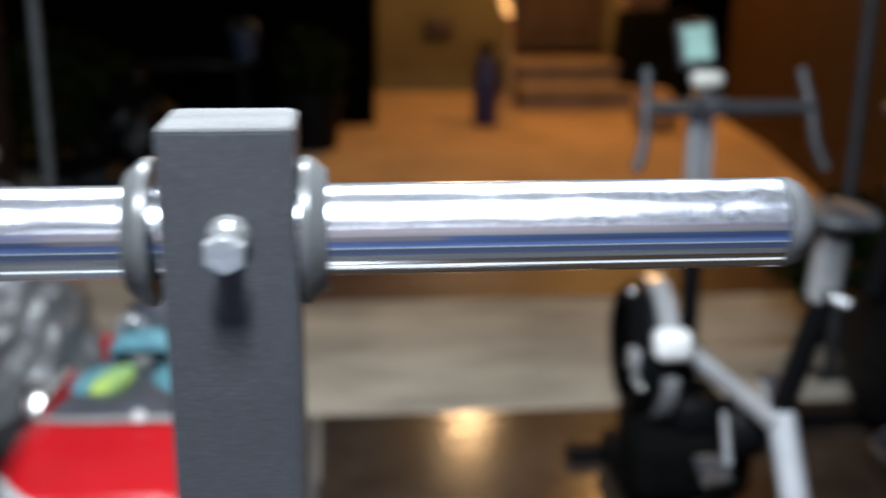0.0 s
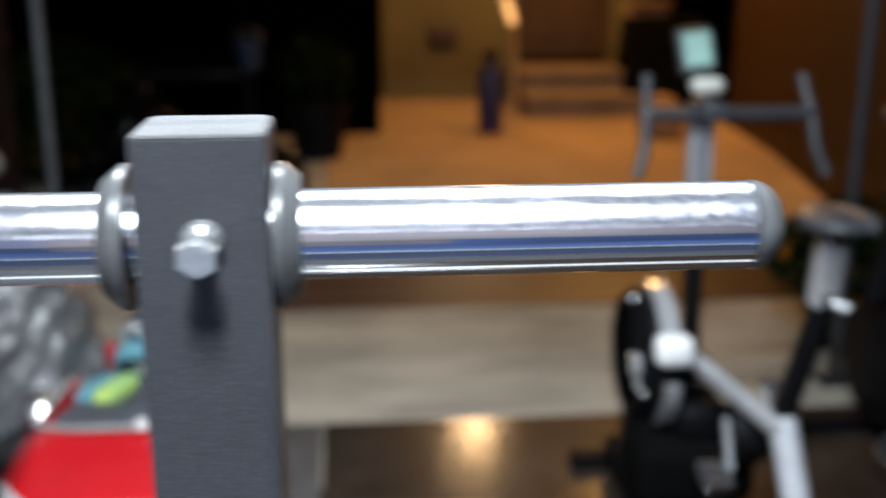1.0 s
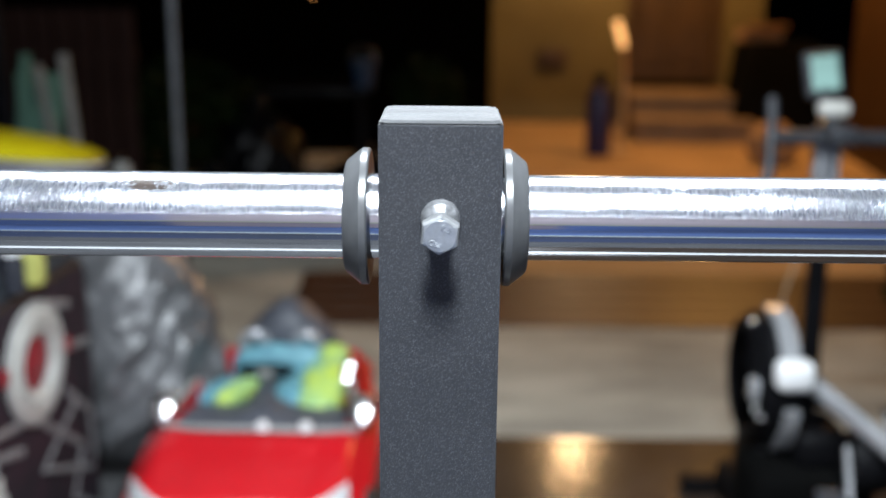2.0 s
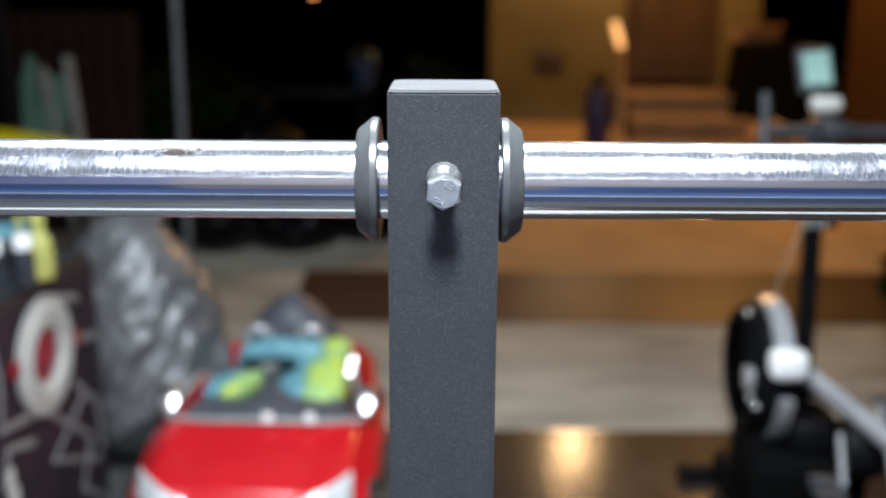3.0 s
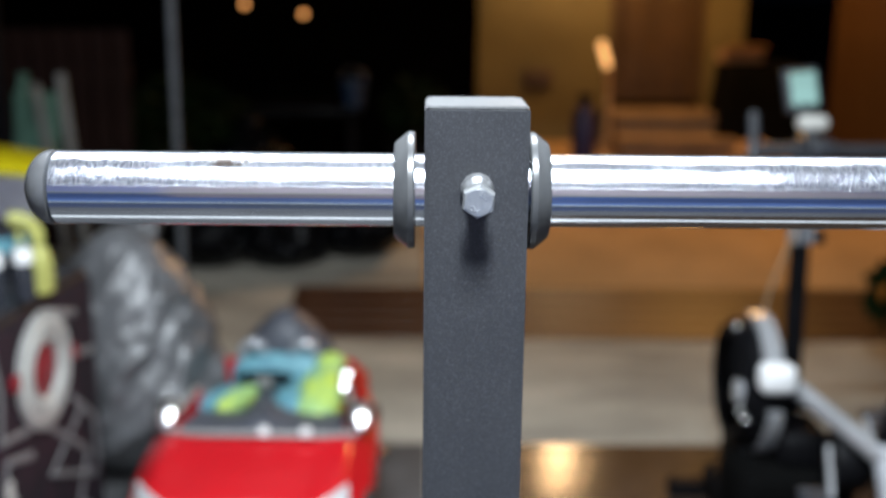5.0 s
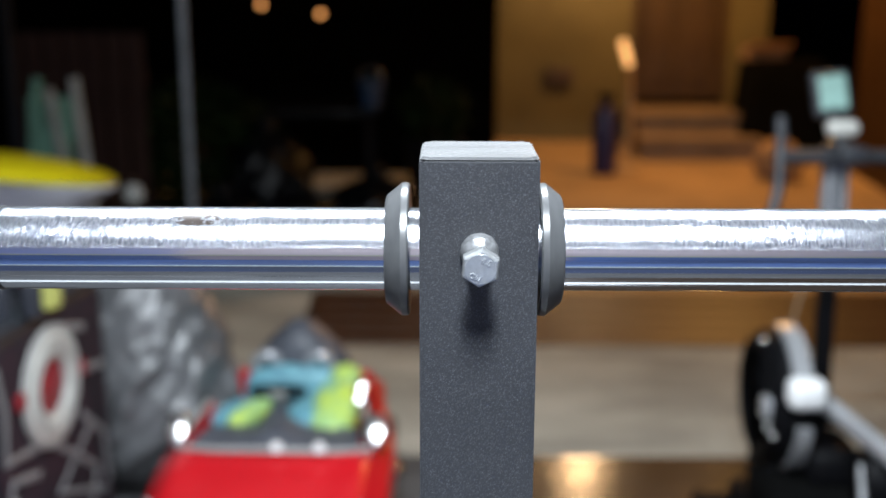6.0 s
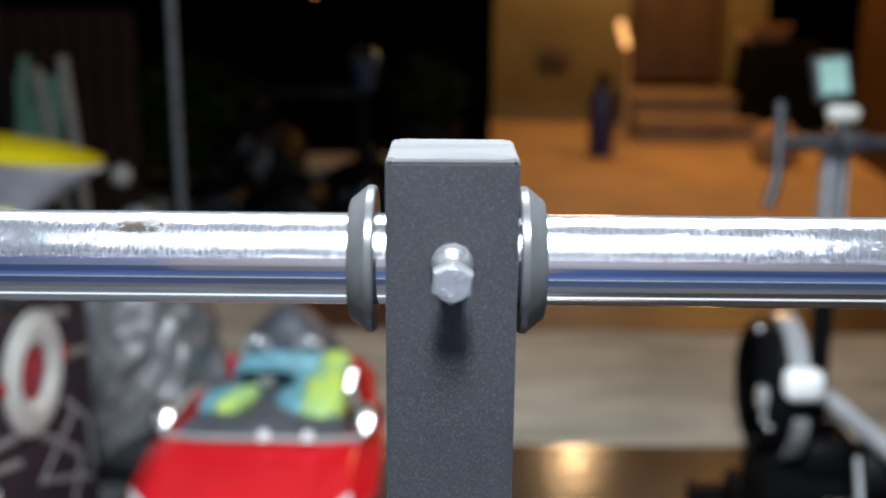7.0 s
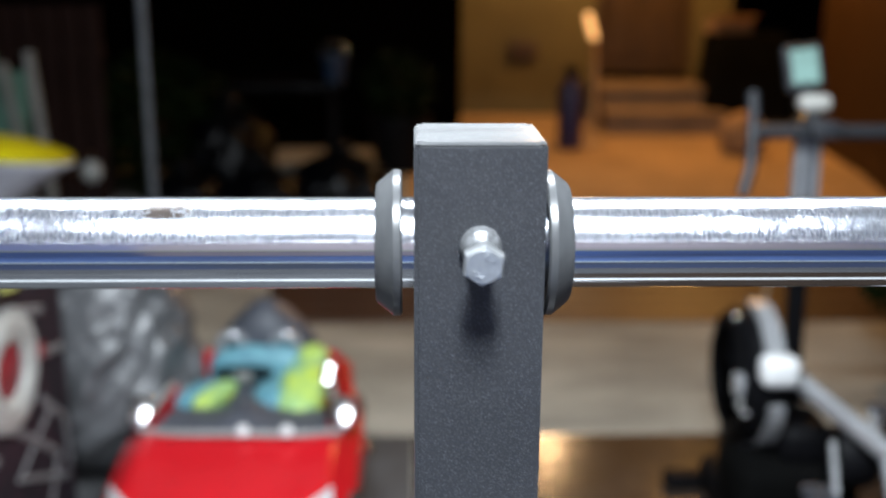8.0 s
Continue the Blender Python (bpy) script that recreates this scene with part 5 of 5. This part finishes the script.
part("seat_clamp", box(-0.032, -0.03, 0.0, 0.032, 0.03, 0.18, 0.01, m=pose(0.142, -0.49, 0.79, 4, 2, 0)), "silver", bike, "silver seat clamp")
part("clamp_lever", tube([(0.15, -0.525, 0.81), (0.185, -0.55, 0.80)], 0.012), "silver", bike)
bm = bmesh.new()
bmesh.ops.create_icosphere(bm, subdivisions=4, radius=1)
for v in bm.verts:
    p = v.co
    wid = 0.096 if p.y < 0 else 0.096 - 0.055 * p.y
    px = math.copysign(abs(p.x) ** 0.75, p.x)
    split = 0.012 * math.exp(-((p.x - 0.25) / 0.12) ** 2) if p.z > 0 else 0.0
    v.co = Vector((0.150 + wid * px, -0.50 + 0.125 * p.y, 1.010 + 0.026 * math.copysign(abs(p.z) ** 0.7, p.z) - split))
part("saddle", bm, "darkgrey", bike, "dark grey padded saddle")
part("saddle_rail", box(-0.02, -0.07, 0, 0.02, 0.07, 0.035, 0.006, m=pose(0.15, -0.49, 0.960)), "black", bike)
part("front_foot", box(-0.30, 0.22, 0.0, 0.26, 0.29, 0.05, 0.012), "black", bike)
part("front_cover", box(-0.20, -0.10, 0.03, 0.06, 0.24, 0.13, 0.03, segments=3), "black", bike)
part("rear_foot", box(-0.10, -0.76, 0.0, 0.44, -0.69, 0.05, 0.012), "black", bike)

# ---------- second bike ----------
bike = thing("spin_bike", (1.80, 2.45, 0.012), "black upright exercise bike with an unlit display", "exercise bike", turn=2)
cons = part("console", box(-0.085, -0.02, -0.075, 0.085, 0.02, 0.09, 0.016, segments=3, m=pose(0.06, 0.15, 1.225, -20, 0, -8)), "darkgrey", bike)
part("screen", box(-0.060, -0.0235, -0.045, 0.045, -0.0205, 0.070, 0.001, m=pose(0.06, 0.15, 1.225, -20, 0, -8)), "dimscreen", cons, "dull green screen")
part("console_tray", box(-0.115, -0.05, 0, 0.10, 0.05, 0.036, 0.014, segments=3, m=pose(0.03, 0.09, 1.12)), "darkgrey", bike)
part("mast", tube([(0.03, 0.09, 1.13), (0.01, 0.05, 0.90), (-0.06, 0.10, 0.55)], 0.042, steps=16), "black", bike)
part("mast_collar", lathe([(0.05, 0.0), (0.065, 0.02), (0.065, 0.10), (0.05, 0.12)], at=(-0.02, 0.02, 0.86), steps=24), "darkgrey", bike, "grey clamp collar")
part("knob", lathe([(0.0, -0.06), (0.025, -0.055), (0.028, -0.03), (0.01, -0.02), (0.01, 0)], "Y", (0.0, -0.02, 1.0), 20), "darkgrey", bike)
part("fork", tube(bend([(0.0, -0.02, 0.90), (0.04, -0.10, 0.75), (0.06, -0.14, 0.58), (0.05, -0.10, 0.40)]), 0.032, steps=14), "darkgrey", bike, "dark grey curved fork")
part("flywheel", lathe([(0.0, -0.03), (0.2, -0.03), (0.215, -0.02), (0.215, 0.02), (0.2, 0.03), (0.0, 0.03)], "X", (0.0, 0.12, 0.33), 40), "black", bike)
part("frame_beam", tube(bend([(0.0, 0.15, 0.30), (0.02, -0.2, 0.34), (0.04, -0.55, 0.20), (0.05, -0.8, 0.08)]), 0.04, steps=14), "black", bike)
part("crank_case", lathe([(0.0, -0.05), (0.13, -0.05), (0.14, 0.0), (0.13, 0.05), (0.0, 0.05)], "X", (0.02, -0.28, 0.32), 36), "black", bike)
for s, yy, zz in ((-1, -0.22, 0.16), (1, -0.34, 0.48)):
    part("crank", tube([(0.02 + s * 0.06, -0.28, 0.32), (0.02 + s * 0.08, yy, zz)], 0.012), "shiny", bike)
    pd = part("pedal", box(-0.05, -0.045, -0.015, 0.05, 0.045, 0.015, 0.006, m=pose(0.02 + s * 0.14, yy, zz, 10, 0, 0)), "shiny", bike, "bright metal pedal")
    part("toe_strap", tube(bend([(0.02 + s * 0.14 - 0.045, yy, zz), (0.02 + s * 0.14 - 0.03, yy, zz + 0.06), (0.02 + s * 0.14 + 0.03, yy, zz + 0.06), (0.02 + s * 0.14 + 0.045, yy, zz)]), 0.007, flat=2.0), "darkgrey", pd)
part("front_foot", box(-0.27, 0.26, 0.0, 0.27, 0.33, 0.06, 0.014), "black", bike)
part("rear_foot", box(-0.25, -0.90, 0.0, 0.27, -0.83, 0.06, 0.014), "black", bike)
part("seat_post", tube([(0.05, -0.55, 0.22), (0.10, -0.72, 0.78)], 0.03), "black", bike)
bm = bmesh.new()
bmesh.ops.create_icosphere(bm, subdivisions=4, radius=1)
for v in bm.verts:
    p = v.co
    wid = 0.10 if p.y < 0 else 0.10 - 0.06 * p.y
    v.co = Vector((0.11 + wid * p.x, -0.74 + 0.13 * p.y, 0.80 + 0.035 * p.z))
part("saddle", bm, "black", bike)

# ---------- car-wash mop, flowers ----------
mop = thing("wash_mop", (1.775, 1.95, 0.012), "lime chenille wash mop on a grey pole", "mop")
part("pole", tube([(0.0, 0.0, 0.80), (0.0, 0.0, 1.75)], 0.014), "silver", mop, "pale grey pole")
part("lower_pole", tube([(0.0, 0.0, 0.0), (0.0, 0.0, 0.80)], 0.0155), "blackpole", mop, "black lower length of the pole")
head = part("mop_core", lathe([(0.0, 1.10), (0.04, 1.09), (0.075, 1.02), (0.085, 0.93), (0.05, 0.88), (0.0, 0.875)], steps=28), "neon", mop, "lime green mop head")
rnd = random.Random(5)
strand = mesh_of("strand", tube([(0, 0, 0), (0.03, 0, -0.017), (0.035, 0, -0.05)], 0.01, steps=6, radii=[0.009, 0.012, 0.006]), "neon")
for k in range(150):
    a, u = rnd.uniform(0, 2 * math.pi), rnd.uniform(0, 1)
    rs = 0.02 + 0.070 * math.sin(min(1, u * 1.15 + 0.12) * math.pi * 0.62)
    st = new("strand", strand)
    st.parent = head
    st.matrix_basis = pose(rs * math.cos(a), rs * math.sin(a), 1.085 - 0.20 * u, 0, 0, math.degrees(a))
fp = thing("flower_tub", (2.25, 3.55, 0.0), "dark leafy plant with orange flowers in a tub", "potted plant")
part("tub", lathe([(0.0, 0), (0.2, 0.0), (0.25, 0.22), (0.26, 0.24), (0.22, 0.24), (0.0, 0.21)], steps=32), "black", fp)
me = leaf_cloud(0.46, 0.36, 0.25, 1300, 0.055, 21)
me.materials.append(M["leaf"])
lf = tagged(new("foliage", me), kind="stuff")
lf.parent, lf.location = fp, (0, 0, 0.40)
me = leaf_cloud(0.46, 0.36, 0.22, 40, 0.05, 22)
me.materials.append(M["petal"])
lf = tagged(new("flowers", me), "orange flowers", kind="stuff")
lf.parent, lf.location = fp, (0, -0.04, 0.40)
